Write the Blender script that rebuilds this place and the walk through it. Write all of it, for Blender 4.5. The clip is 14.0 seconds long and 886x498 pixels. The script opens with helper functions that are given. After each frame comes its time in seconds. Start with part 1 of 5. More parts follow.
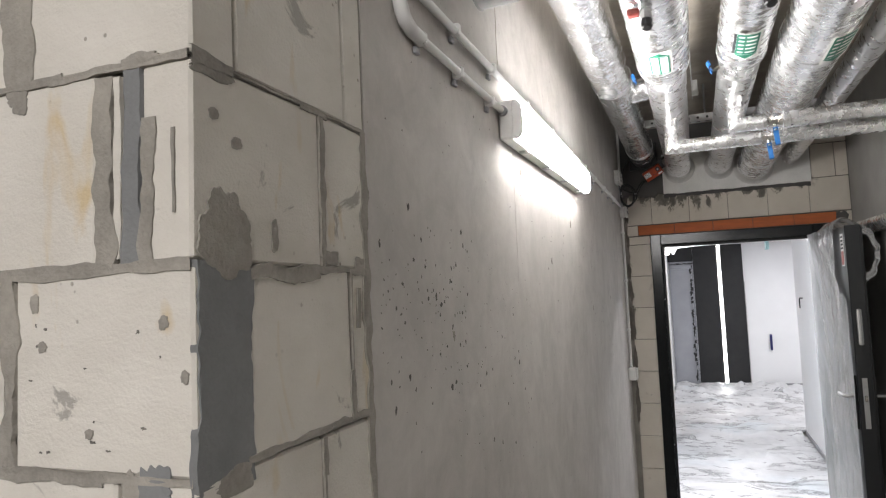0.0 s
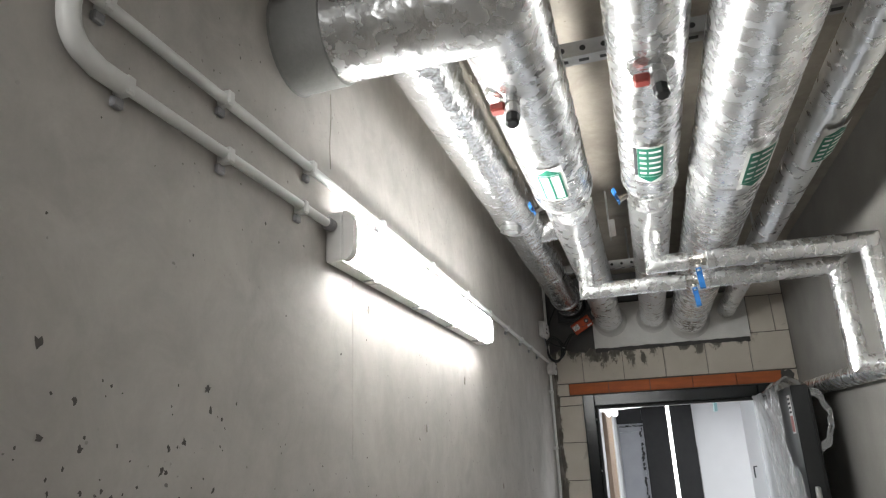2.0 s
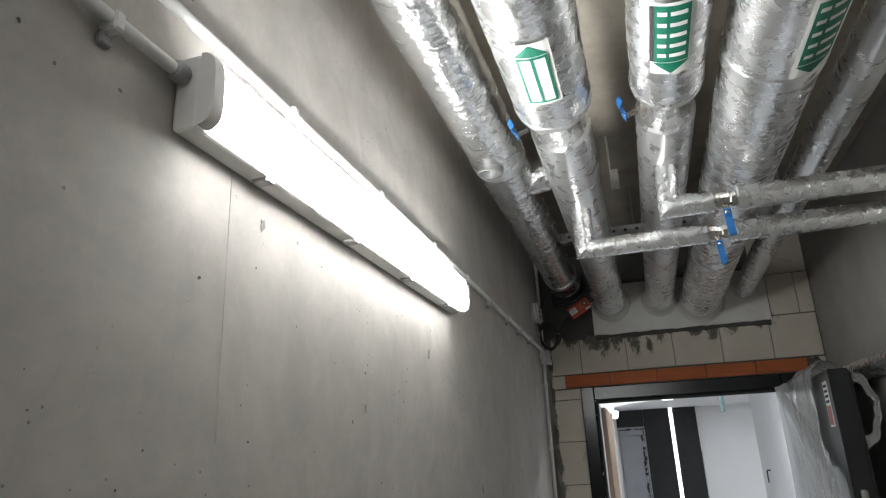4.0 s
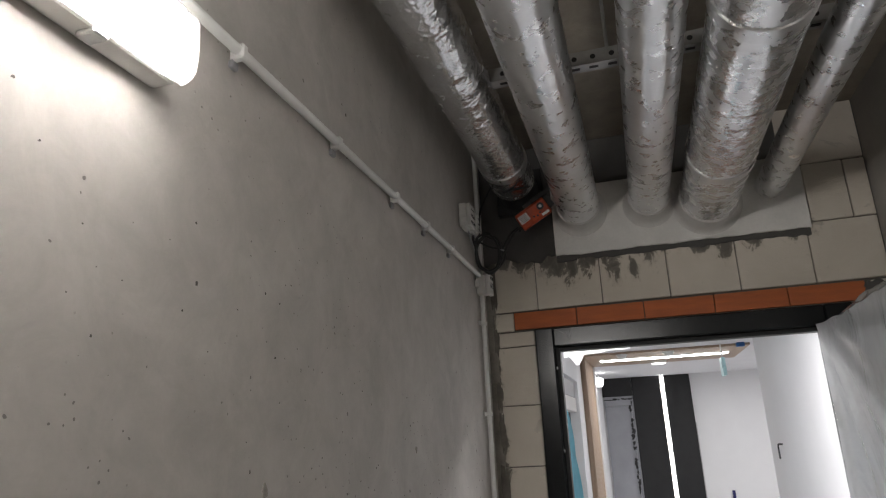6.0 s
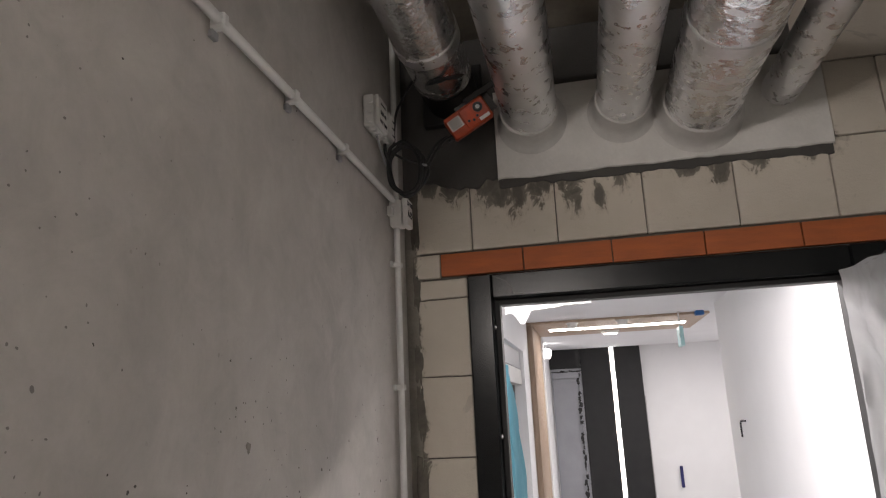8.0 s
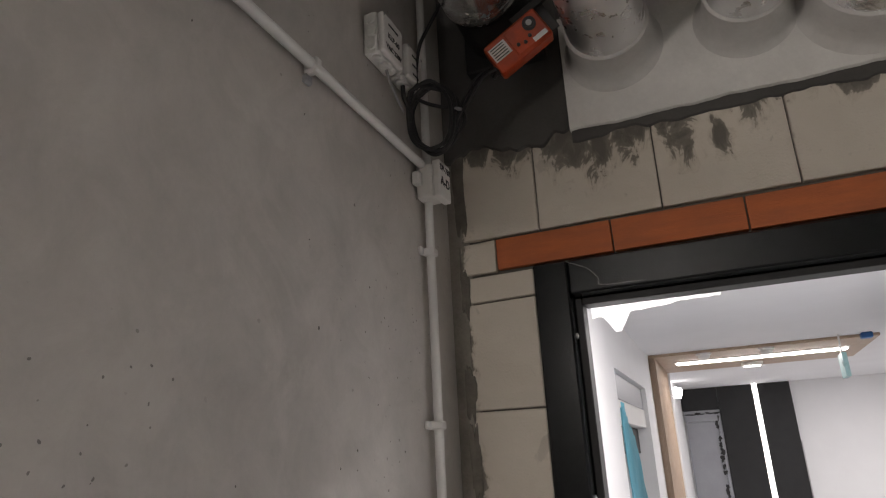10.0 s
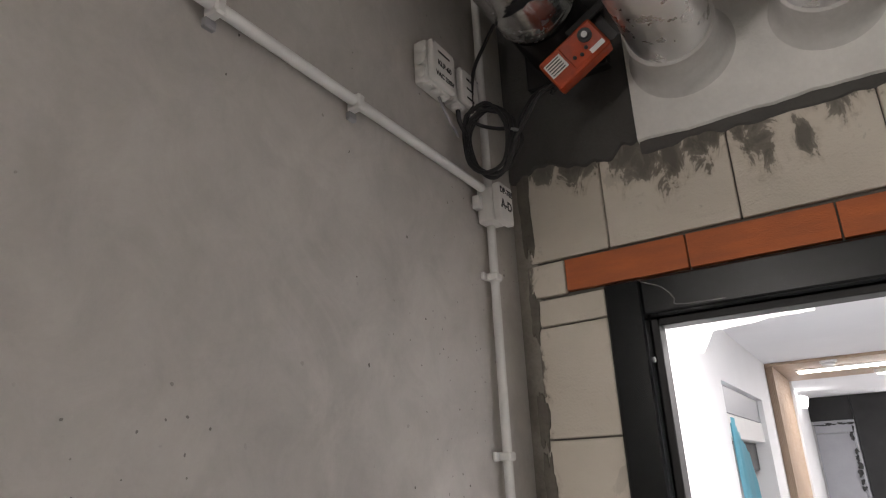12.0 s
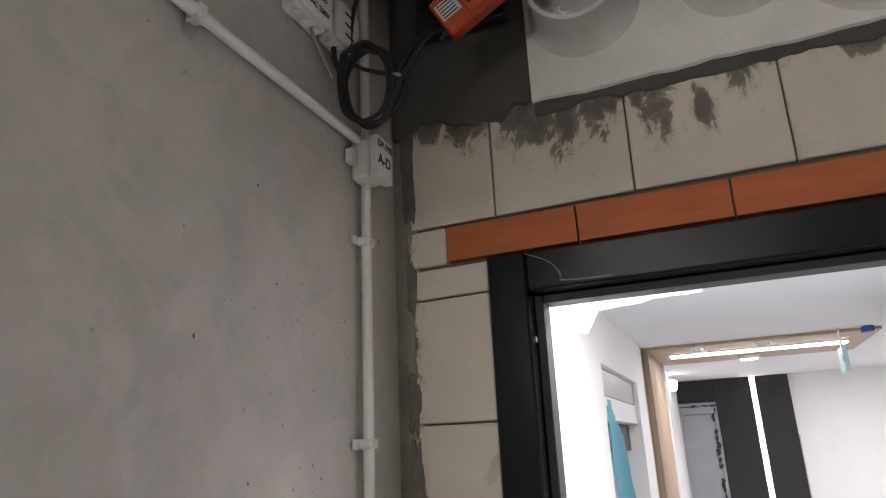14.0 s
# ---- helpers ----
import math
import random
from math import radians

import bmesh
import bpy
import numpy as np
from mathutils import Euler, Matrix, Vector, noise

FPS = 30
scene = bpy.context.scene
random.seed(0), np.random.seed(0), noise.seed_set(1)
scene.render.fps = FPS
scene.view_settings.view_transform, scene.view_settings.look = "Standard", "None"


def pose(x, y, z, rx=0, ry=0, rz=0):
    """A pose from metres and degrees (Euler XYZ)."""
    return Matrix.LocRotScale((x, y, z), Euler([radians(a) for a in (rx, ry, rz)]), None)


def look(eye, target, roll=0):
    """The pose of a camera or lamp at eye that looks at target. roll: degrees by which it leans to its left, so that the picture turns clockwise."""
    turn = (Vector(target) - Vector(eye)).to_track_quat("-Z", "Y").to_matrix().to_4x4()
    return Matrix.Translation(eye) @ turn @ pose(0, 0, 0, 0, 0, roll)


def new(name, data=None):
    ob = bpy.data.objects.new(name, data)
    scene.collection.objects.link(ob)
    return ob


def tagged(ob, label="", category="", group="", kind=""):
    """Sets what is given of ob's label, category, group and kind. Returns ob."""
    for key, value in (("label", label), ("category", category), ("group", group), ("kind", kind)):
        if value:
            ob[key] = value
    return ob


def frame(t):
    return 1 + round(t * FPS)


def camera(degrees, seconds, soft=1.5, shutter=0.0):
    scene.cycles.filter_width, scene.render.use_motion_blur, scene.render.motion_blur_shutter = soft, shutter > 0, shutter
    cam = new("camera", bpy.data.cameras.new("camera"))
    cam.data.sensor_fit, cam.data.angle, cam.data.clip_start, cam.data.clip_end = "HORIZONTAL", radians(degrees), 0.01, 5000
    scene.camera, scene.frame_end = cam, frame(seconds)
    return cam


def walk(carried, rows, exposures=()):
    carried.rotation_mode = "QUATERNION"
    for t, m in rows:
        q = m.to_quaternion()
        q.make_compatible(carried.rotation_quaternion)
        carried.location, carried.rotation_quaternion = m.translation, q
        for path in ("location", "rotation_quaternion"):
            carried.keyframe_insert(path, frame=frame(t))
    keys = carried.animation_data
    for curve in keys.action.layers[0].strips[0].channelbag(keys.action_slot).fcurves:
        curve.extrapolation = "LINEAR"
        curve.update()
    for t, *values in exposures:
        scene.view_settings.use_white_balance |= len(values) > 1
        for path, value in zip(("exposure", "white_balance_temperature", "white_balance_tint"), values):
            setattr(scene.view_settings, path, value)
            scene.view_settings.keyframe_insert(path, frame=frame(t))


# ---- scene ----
cam = camera(67.7, 14.0, 1.2)
METRES, EYE, TILT, LEAN, TURN = 4.1, 1.7, 0.0, 0.0, 20.8
ROWS = [
    (0.0, 0.0, 0.0, 0.0, 0.18, 4.21, 2.39),
    (0.5, 0.0232, 0.0488, -0.0, -1.18, 7.89, 2.4),
    (1.0, 0.0292, 0.0876, 0.004, -2.84, 11.53, 2.41),
    (1.5, 0.0639, 0.1045, 0.0065, -3.58, 15.23, 2.39),
    (2.0, 0.0753, 0.1174, 0.0088, -3.68, 17.54, 2.24),
    (4.5, 0.1289, 0.2991, -0.001, -3.84, 18.2, 2.5),
    (5.0, 0.1665, 0.3674, 0.0015, -3.91, 18.26, 2.57),
    (5.5, 0.193, 0.4691, -0.0002, -3.93, 17.71, 2.39),
    (6.0, 0.2239, 0.5295, -0.0039, -4.3, 16.03, 2.53),
    (6.5, 0.2422, 0.5686, -0.0012, -4.98, 14.76, 2.54),
    (7.0, 0.2443, 0.5999, 0.0015, -8.91, 12.5, 2.54),
    (9.5, 0.3192, 0.8243, 0.0012, -4.74, 16.96, 2.73),
    (10.0, 0.3251, 0.8296, -0.001, 2.02, 18.03, 2.81),
    (10.5, 0.3251, 0.8319, 0.0003, 8.56, 18.92, 2.53),
    (11.0, 0.3296, 0.8331, 0.0011, 11.05, 19.14, 2.39),
    (11.5, 0.3368, 0.8317, 0.0064, 11.51, 19.18, 2.44),
    (12.0, 0.3453, 0.8345, 0.0076, 11.43, 19.22, 2.53),
    (12.5, 0.3466, 0.839, 0.0077, 10.63, 19.03, 2.57),
    (13.0, 0.341, 0.8435, 0.0065, 10.06, 18.8, 2.51),
    (13.5, 0.3577, 0.8456, 0.0087, 8.71, 18.36, 2.57),
    (14.0, 0.3514, 0.873, 0.012, 2.04, 17.0, 2.57),
]
EXPOSURES = [(0.0, 0.85, 6500, 11), (0.5, 0.85, 6500, 10), (1.5, 0.7, 6400, 7), (2.2, 0.58, 6400, 7), (4.5, -0.05, 6350, 6), (5.5, -0.02, 6400, 7), (6.0, 0.35, 6700, 11), (6.5, 0.45, 6900, 14), (7.0, 0.65, 7050, 16), (7.4, 0.65, 7050, 16), (9.2, 0.45, 6950, 15), (9.5, 0.38, 6950, 15), (10.5, 0.86, 6980, 14), (11.5, 1.05, 6900, 14), (12.5, 1.1, 6880, 14), (13.5, 1.02, 6850, 14), (14.0, 0.95, 6800, 14)]
walk(cam, [(t, pose(0, 0, EYE, TILT, LEAN, TURN) @ pose(METRES * x, METRES * y, METRES * z, 90 + pitch, roll, yaw)) for t, x, y, z, yaw, pitch, roll in ROWS], EXPOSURES)

# ---- world and lamps ----
world = bpy.data.worlds.new("world")
world.use_nodes = True
world.node_tree.nodes["Background"].inputs[0].default_value = (0.02, 0.02, 0.022, 1)
world.node_tree.nodes["Background"].inputs[1].default_value = 0.3
scene.world = world
LAMP, LED, STRIP = 51.0, 5.0, 9.0


def area_lamp(name, place, target, size, size_y, watts, colour=(1, 1, 1)):
    data = bpy.data.lights.new(name, "AREA")
    data.shape, data.size, data.size_y, data.energy, data.color = "RECTANGLE", size, size_y, watts, colour
    ob = new(name, data)
    ob.matrix_world = look(place, target)
    return ob


# ceiling lamps of finished room; unseen batten inferred in the passage behind the walk
area_lamp("room_area_light", (0.1, 5.75, 2.37), (0.1, 5.75, 0), 1.1, 0.12, 34, (0.97, 0.98, 1))
area_lamp("room_area_light", (0.3, 9.55, 2.36), (0.3, 9.55, 0), 0.8, 0.06, 9, (0.97, 0.98, 1))
# added lamp to brighten the recess, no fitting seen there
area_lamp("room_area_light", (1.6, 10.6, 2.37), (1.6, 10.6, 0), 0.9, 0.12, 22, (0.97, 0.98, 1))
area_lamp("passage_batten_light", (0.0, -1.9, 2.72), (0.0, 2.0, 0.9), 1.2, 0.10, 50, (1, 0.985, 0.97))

# ---- plan, metres ----
XL, XR, YW, CEIL = -0.478, 0.985, 4.975, 2.86
PY, PC = 0.538, 0.927            # pillar's front face; where cast concrete begins
OX0, OX1, OZ = -0.205, 0.735, 2.0  # clear door opening
FX0, FX1, FZ = -0.288, 0.838, 2.085
RC, RX0, RX1, RY1 = 2.41, -0.45, 1.045, 12.35


# ---- materials ----
def material(name):
    m = bpy.data.materials.new(name)
    m.use_nodes = True
    n = m.node_tree.nodes
    return m, n, m.node_tree.links, n["Principled BSDF"]


def node(n, kind, **values):
    made = n.new(kind)
    for key, value in values.items():
        made.inputs[key.replace("_", " ")].default_value = value
    return made


def place(n, l, stretch=(1, 1, 1)):
    g = n.new("ShaderNodeNewGeometry")
    mp = n.new("ShaderNodeMapping")
    mp.inputs["Scale"].default_value = stretch
    l.new(g.outputs["Position"], mp.inputs["Vector"])
    return mp.outputs["Vector"]


def ramp(n, l, source, stops):
    r = n.new("ShaderNodeValToRGB")
    while len(r.color_ramp.elements) < len(stops):
        r.color_ramp.elements.new(0.5)
    for e, (p, c) in zip(r.color_ramp.elements, stops):
        e.position = p
        e.color = (c, c, c, 1) if isinstance(c, (int, float)) else (*c, 1)
    l.new(source, r.inputs[0])
    return r.outputs[0]


def noise_of(n, l, vec, scale, detail=4, rough=0.55, twist=0.0):
    t = node(n, "ShaderNodeTexNoise", Scale=scale, Detail=detail, Roughness=rough, Distortion=twist)
    l.new(vec, t.inputs["Vector"])
    return t.outputs["Fac"]


def mix(n, l, fac, a, b, how="MIX"):
    m = n.new("ShaderNodeMix")
    m.data_type, m.blend_type = "RGBA", how
    for socket, value in ((m.inputs[0], fac), (m.inputs[6], a), (m.inputs[7], b)):
        if isinstance(value, (int, float)):
            socket.default_value = value
        elif isinstance(value, tuple):
            socket.default_value = (*value, 1)
        else:
            l.new(value, socket)
    return m.outputs[2]


def maths(n, l, how, a, b=0.0):
    m = n.new("ShaderNodeMath")
    m.operation = how
    for socket, value in zip(m.inputs, (a, b)):
        if isinstance(value, (int, float)):
            socket.default_value = value
        else:
            l.new(value, socket)
    return m.outputs[0]


def relief(n, l, bsdf, height, strength, distance=0.01, below=None):
    b = node(n, "ShaderNodeBump", Strength=strength, Distance=distance)
    l.new(height, b.inputs["Height"])
    if below is not None:
        l.new(below, b.inputs["Normal"])
    l.new(b.outputs[0], bsdf.inputs["Normal"])
    return b.outputs[0]


def plain(name, colour, rough=0.6, metal=0.0, vary=0.12, scale=6.0, grain=90.0, bump=0.12, stretch=(1, 1, 1)):
    """Paint, plastic, plaster: two scales of variation, fine grain."""
    m, n, l, b = material(name)
    v = place(n, l, stretch)
    big, fine = noise_of(n, l, v, scale, 5), noise_of(n, l, v, grain, 3)
    dark = tuple(c * (1 - vary) for c in colour)
    light = tuple(min(1, c * (1 + vary)) for c in colour)
    c = ramp(n, l, big, [(0.3, dark), (0.7, light)])
    c = mix(n, l, 0.25, c, ramp(n, l, fine, [(0.3, dark), (0.7, light)]))
    l.new(c, b.inputs["Base Color"])
    l.new(ramp(n, l, big, [(0.3, max(0, rough - 0.5 * vary)), (0.7, min(1, rough + 0.5 * vary))]), b.inputs["Roughness"])
    b.inputs["Metallic"].default_value = metal
    relief(n, l, b, fine, bump, 0.004)
    return m


def glow(name, colour, strength):
    m, n, l, b = material(name)
    b.inputs["Base Color"].default_value = (0.8, 0.8, 0.8, 1)
    b.inputs["Emission Color"].default_value = (*colour, 1)
    b.inputs["Emission Strength"].default_value = strength
    return m


def cast_concrete(name, low, high, pore=1.0):
    m, n, l, b = material(name)
    v = place(n, l)
    tall = place(n, l, (1, 1.3, 0.6))
    clouds = noise_of(n, l, v, 2.6, 6, 0.62, 0.8)
    streak = noise_of(n, l, tall, 5.0, 5, 0.6, 0.3)
    fine = noise_of(n, l, v, 140, 4)
    c = ramp(n, l, clouds, [(0.36, low), (0.64, high)])
    c = mix(n, l, 0.35, c, ramp(n, l, streak, [(0.3, low), (0.7, high)]))
    c = mix(n, l, 0.1, c, ramp(n, l, fine, [(0.3, low), (0.7, high)]))
    c = mix(n, l, 0.3, c, ramp(n, l, noise_of(n, l, v, 11.0, 7, 0.7, 0.6), [(0.36, tuple(k * 0.88 for k in low)), (0.64, high)]))
    # smears of cement skin, paler
    skin = ramp(n, l, noise_of(n, l, v, 3.3, 6, 0.65, 1.2), [(0.56, 0.0), (0.72, 0.35)])
    c = mix(n, l, skin, c, tuple(min(1, k * 1.18) for k in high))
    heights = None
    for size, cut, often in ((34, 0.10, 0.53), (70, 0.13, 0.53), (15, 0.045, 0.50)):
        warp = node(n, "ShaderNodeTexNoise", Scale=size * 1.2, Detail=2)
        l.new(v, warp.inputs["Vector"])
        va = n.new("ShaderNodeVectorMath")
        va.operation = "MULTIPLY_ADD"
        l.new(warp.outputs["Color"], va.inputs[0])
        va.inputs[1].default_value = (0.5 / size,) * 3
        l.new(v, va.inputs[2])
        vor = node(n, "ShaderNodeTexVoronoi", Scale=size)
        l.new(va.outputs[0], vor.inputs["Vector"])
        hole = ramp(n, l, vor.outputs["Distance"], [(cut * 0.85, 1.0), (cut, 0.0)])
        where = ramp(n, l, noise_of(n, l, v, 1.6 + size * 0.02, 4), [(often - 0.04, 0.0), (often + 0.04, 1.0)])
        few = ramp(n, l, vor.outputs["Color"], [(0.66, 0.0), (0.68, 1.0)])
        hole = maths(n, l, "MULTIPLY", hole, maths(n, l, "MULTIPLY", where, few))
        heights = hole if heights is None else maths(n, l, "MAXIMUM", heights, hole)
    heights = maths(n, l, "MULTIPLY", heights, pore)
    # pores are near black in the colour, for the shade inside them
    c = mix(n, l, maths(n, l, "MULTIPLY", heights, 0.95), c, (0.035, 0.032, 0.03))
    l.new(c, b.inputs["Base Color"])
    b.inputs["Roughness"].default_value = 0.72
    first = relief(n, l, b, fine, 0.06, 0.004)
    second = relief(n, l, b, clouds, 0.12, 0.012, first)
    relief(n, l, b, maths(n, l, "SUBTRACT", 1.0, heights), 0.7, 0.006, second)
    return m


# mortar dragged over the end wall's top course: x, z, half width, half height
DRAGS = ((-0.40, 2.39, 0.06, 0.05), (-0.31, 2.37, 0.07, 0.06), (-0.20, 2.36, 0.055, 0.11), (-0.13, 2.33, 0.06, 0.10), (-0.05, 2.35, 0.07, 0.085), (0.04, 2.36, 0.05, 0.12), (0.115, 2.295, 0.035, 0.05), (0.19, 2.37, 0.06, 0.07), (0.38, 2.365, 0.09, 0.055), (0.455, 2.35, 0.045, 0.065), (0.55, 2.38, 0.06, 0.07), (0.70, 2.38, 0.09, 0.045), (-0.452, 2.25, 0.02, 0.2), (-0.45, 1.93, 0.024, 0.12), (-0.45, 1.60, 0.028, 0.22))


def cellular_block(name, stained=False):
    """Aerated concrete: pale, fine-pored, scraped; grey mortar dragged over it where stained."""
    m, n, l, b = material(name)
    v = place(n, l)
    info = n.new("ShaderNodeObjectInfo")
    big, fine = noise_of(n, l, v, 4.5, 6, 0.6, 0.5), noise_of(n, l, v, 230, 3)
    drag = noise_of(n, l, place(n, l, (16, 16, 34)), 1.0, 5, 0.6, 0.6)
    c = ramp(n, l, big, [(0.28, (0.52, 0.49, 0.44)), (0.7, (0.66, 0.63, 0.58))])
    c = mix(n, l, 0.12, c, ramp(n, l, drag, [(0.3, (0.50, 0.455, 0.39)), (0.7, (0.69, 0.65, 0.58))]))
    c = mix(n, l, ramp(n, l, info.outputs["Random"], [(0, 0.0), (1, 0.35)]), c, (0.54, 0.505, 0.45))
    vor = node(n, "ShaderNodeTexVoronoi", Scale=48.0)
    l.new(v, vor.inputs["Vector"])
    pit = maths(n, l, "MULTIPLY", ramp(n, l, vor.outputs["Distance"], [(0.09, 1.0), (0.15, 0.0)]),
                ramp(n, l, noise_of(n, l, v, 5, 3), [(0.58, 0.0), (0.66, 1.0)]))
    # pits also darkened brown in the colour, as shade in the hollows
    c = mix(n, l, maths(n, l, "MULTIPLY", pit, 0.7), c, (0.2, 0.175, 0.14))
    smear = ramp(n, l, noise_of(n, l, v, 9.0, 6, 0.62, 0.8), [(0.635, 0.0), (0.67, 1.0)])
    smear = maths(n, l, "MULTIPLY", smear, 0.55)
    if stained:
        sep = n.new("ShaderNodeSeparateXYZ")
        g = n.new("ShaderNodeNewGeometry")
        l.new(g.outputs["Position"], sep.inputs[0])
        near = None
        for px, pz, rx, rz in DRAGS:
            du = maths(n, l, "DIVIDE", maths(n, l, "SUBTRACT", sep.outputs["X"], px), rx)
            dv = maths(n, l, "DIVIDE", maths(n, l, "SUBTRACT", sep.outputs["Z"], pz), rz)
            far = maths(n, l, "SQRT", maths(n, l, "ADD", maths(n, l, "MULTIPLY", du, du), maths(n, l, "MULTIPLY", dv, dv)))
            near = far if near is None else maths(n, l, "MINIMUM", near, far)
        ragged = noise_of(n, l, place(n, l, (26, 26, 15)), 1.0, 8, 0.68, 0.6)
        sharp = maths(n, l, "ADD", maths(n, l, "SUBTRACT", 1.0, near), maths(n, l, "MULTIPLY", maths(n, l, "SUBTRACT", ragged, 0.5), 3.2))
        halo = ramp(n, l, sharp, [(0.0, 0.0), (0.45, 0.42)])
        wet = ramp(n, l, sharp, [(0.28, 0.0), (0.40, 0.72), (0.8, 0.95)])
        c = mix(n, l, 0.35, c, (0.72, 0.63, 0.52))
        c = mix(n, l, halo, c, (0.27, 0.215, 0.15))
        smear = maths(n, l, "MAXIMUM", maths(n, l, "MULTIPLY", smear, 0.4), wet)
    c = mix(n, l, smear, c, ramp(n, l, big, [(0.3, (0.075, 0.066, 0.055)), (0.7, (0.16, 0.148, 0.132))]))
    if not stained:
        rust = ramp(n, l, noise_of(n, l, place(n, l, (14, 14, 5)), 1.0, 4, 0.5, 0.5), [(0.62, 0.0), (0.72, 0.7)])
        c = mix(n, l, rust, c, (0.50, 0.36, 0.16))
    l.new(c, b.inputs["Base Color"])
    b.inputs["Roughness"].default_value = 0.88
    first = relief(n, l, b, fine, 0.35, 0.003)
    second = relief(n, l, b, maths(n, l, "SUBTRACT", drag, pit), 0.35, 0.006, first)
    return m


def foil(name, tint=0.74, rough=0.2, crease=0.5):
    """Aluminium foil jacket: sharp random creases, flat facets between them, fine thread grid."""
    m, n, l, b = material(name)
    v = place(n, l)
    warp = node(n, "ShaderNodeTexNoise", Scale=11.0, Detail=3)
    l.new(v, warp.inputs["Vector"])
    va = n.new("ShaderNodeVectorMath")
    va.operation = "MULTIPLY_ADD"
    l.new(warp.outputs["Color"], va.inputs[0])
    va.inputs[1].default_value = (0.05, 0.05, 0.05)
    l.new(v, va.inputs[2])
    facets = []
    for size in (17.0, 58.0):
        vor = node(n, "ShaderNodeTexVoronoi", Scale=size)
        l.new(va.outputs[0], vor.inputs["Vector"])
        facets.append(vor.outputs["Distance"])
    where = ramp(n, l, noise_of(n, l, v, 6.5, 4), [(0.40, 0.10), (0.62, 1.0)])
    height = maths(n, l, "ADD", facets[0], maths(n, l, "MULTIPLY", facets[1], 0.45))
    height = maths(n, l, "MULTIPLY", height, where)
    cloud = noise_of(n, l, v, 5, 4)
    c = ramp(n, l, cloud, [(0.3, (tint * 0.84,) * 3), (0.7, (tint, tint, tint * 1.01))])
    l.new(c, b.inputs["Base Color"])
    b.inputs["Metallic"].default_value = 0.92
    l.new(ramp(n, l, noise_of(n, l, v, 30, 3), [(0.3, rough), (0.7, rough + 0.12)]), b.inputs["Roughness"])
    first = relief(n, l, b, noise_of(n, l, place(n, l, (60, 240, 60)), 1.0, 2), 0.12, 0.0012)
    relief(n, l, b, height, crease, 0.010, first)
    return m


def film(name, clear=0.55, colour=(0.78, 0.8, 0.82)):
    """Thin creased polythene."""
    m, n, l, b = material(name)
    v = place(n, l)
    fold = noise_of(n, l, place(n, l, (4, 5, 3)), 1.2, 3, 0.5, 1.0)
    b.inputs["Base Color"].default_value = (*colour, 1)
    b.inputs["Roughness"].default_value = 0.12
    l.new(ramp(n, l, fold, [(0.3, 1 - clear - 0.06), (0.7, 1 - clear + 0.08)]), b.inputs["Alpha"])
    relief(n, l, b, fold, 0.6, 0.02)
    return m


def thin_sheet(name, colour):
    """Milky sheet that light shines through."""
    m, n, l, b = material(name)
    b.inputs["Base Color"].default_value = (*colour, 1)
    b.inputs["Roughness"].default_value = 0.4
    t = n.new("ShaderNodeBsdfTranslucent")
    t.inputs["Color"].default_value = (*colour, 1)
    relief(n, l, b, noise_of(n, l, place(n, l), 30, 4), 0.3, 0.01)
    m2 = n.new("ShaderNodeMixShader")
    m2.inputs[0].default_value = 0.6
    l.new(b.outputs[0], m2.inputs[1])
    l.new(t.outputs[0], m2.inputs[2])
    l.new(m2.outputs[0], n["Material Output"].inputs["Surface"])
    return m


def timber(name):
    m, n, l, b = material(name)
    ring = noise_of(n, l, place(n, l, (30, 30, 1.6)), 1.0, 6, 0.6, 0.8)
    c = ramp(n, l, ring, [(0.3, (0.33, 0.235, 0.165)), (0.7, (0.45, 0.335, 0.25))])
    l.new(c, b.inputs["Base Color"])
    b.inputs["Roughness"].default_value = 0.5
    relief(n, l, b, ring, 0.1, 0.003)
    return m


def sheeted_floor(name):
    """Floor laid over with dusty, creased protective sheet."""
    m, n, l, b = material(name)
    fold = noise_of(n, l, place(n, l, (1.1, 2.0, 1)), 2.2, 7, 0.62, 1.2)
    dirt = noise_of(n, l, place(n, l), 2.2, 6, 0.6, 0.6)
    blue = ramp(n, l, noise_of(n, l, place(n, l), 0.9, 3), [(0.55, 0.0), (0.75, 0.35)])
    c = ramp(n, l, dirt, [(0.3, (0.42, 0.42, 0.43)), (0.7, (0.66, 0.66, 0.67))])
    c = mix(n, l, blue, c, (0.42, 0.58, 0.68))
    # shade along the creases is put into the sheet's colour
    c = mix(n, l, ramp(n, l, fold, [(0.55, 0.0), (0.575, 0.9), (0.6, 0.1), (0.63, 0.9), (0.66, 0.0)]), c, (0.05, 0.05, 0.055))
    l.new(c, b.inputs["Base Color"])
    b.inputs["Roughness"].default_value = 0.38
    relief(n, l, b, fold, 0.6, 0.03)
    return m


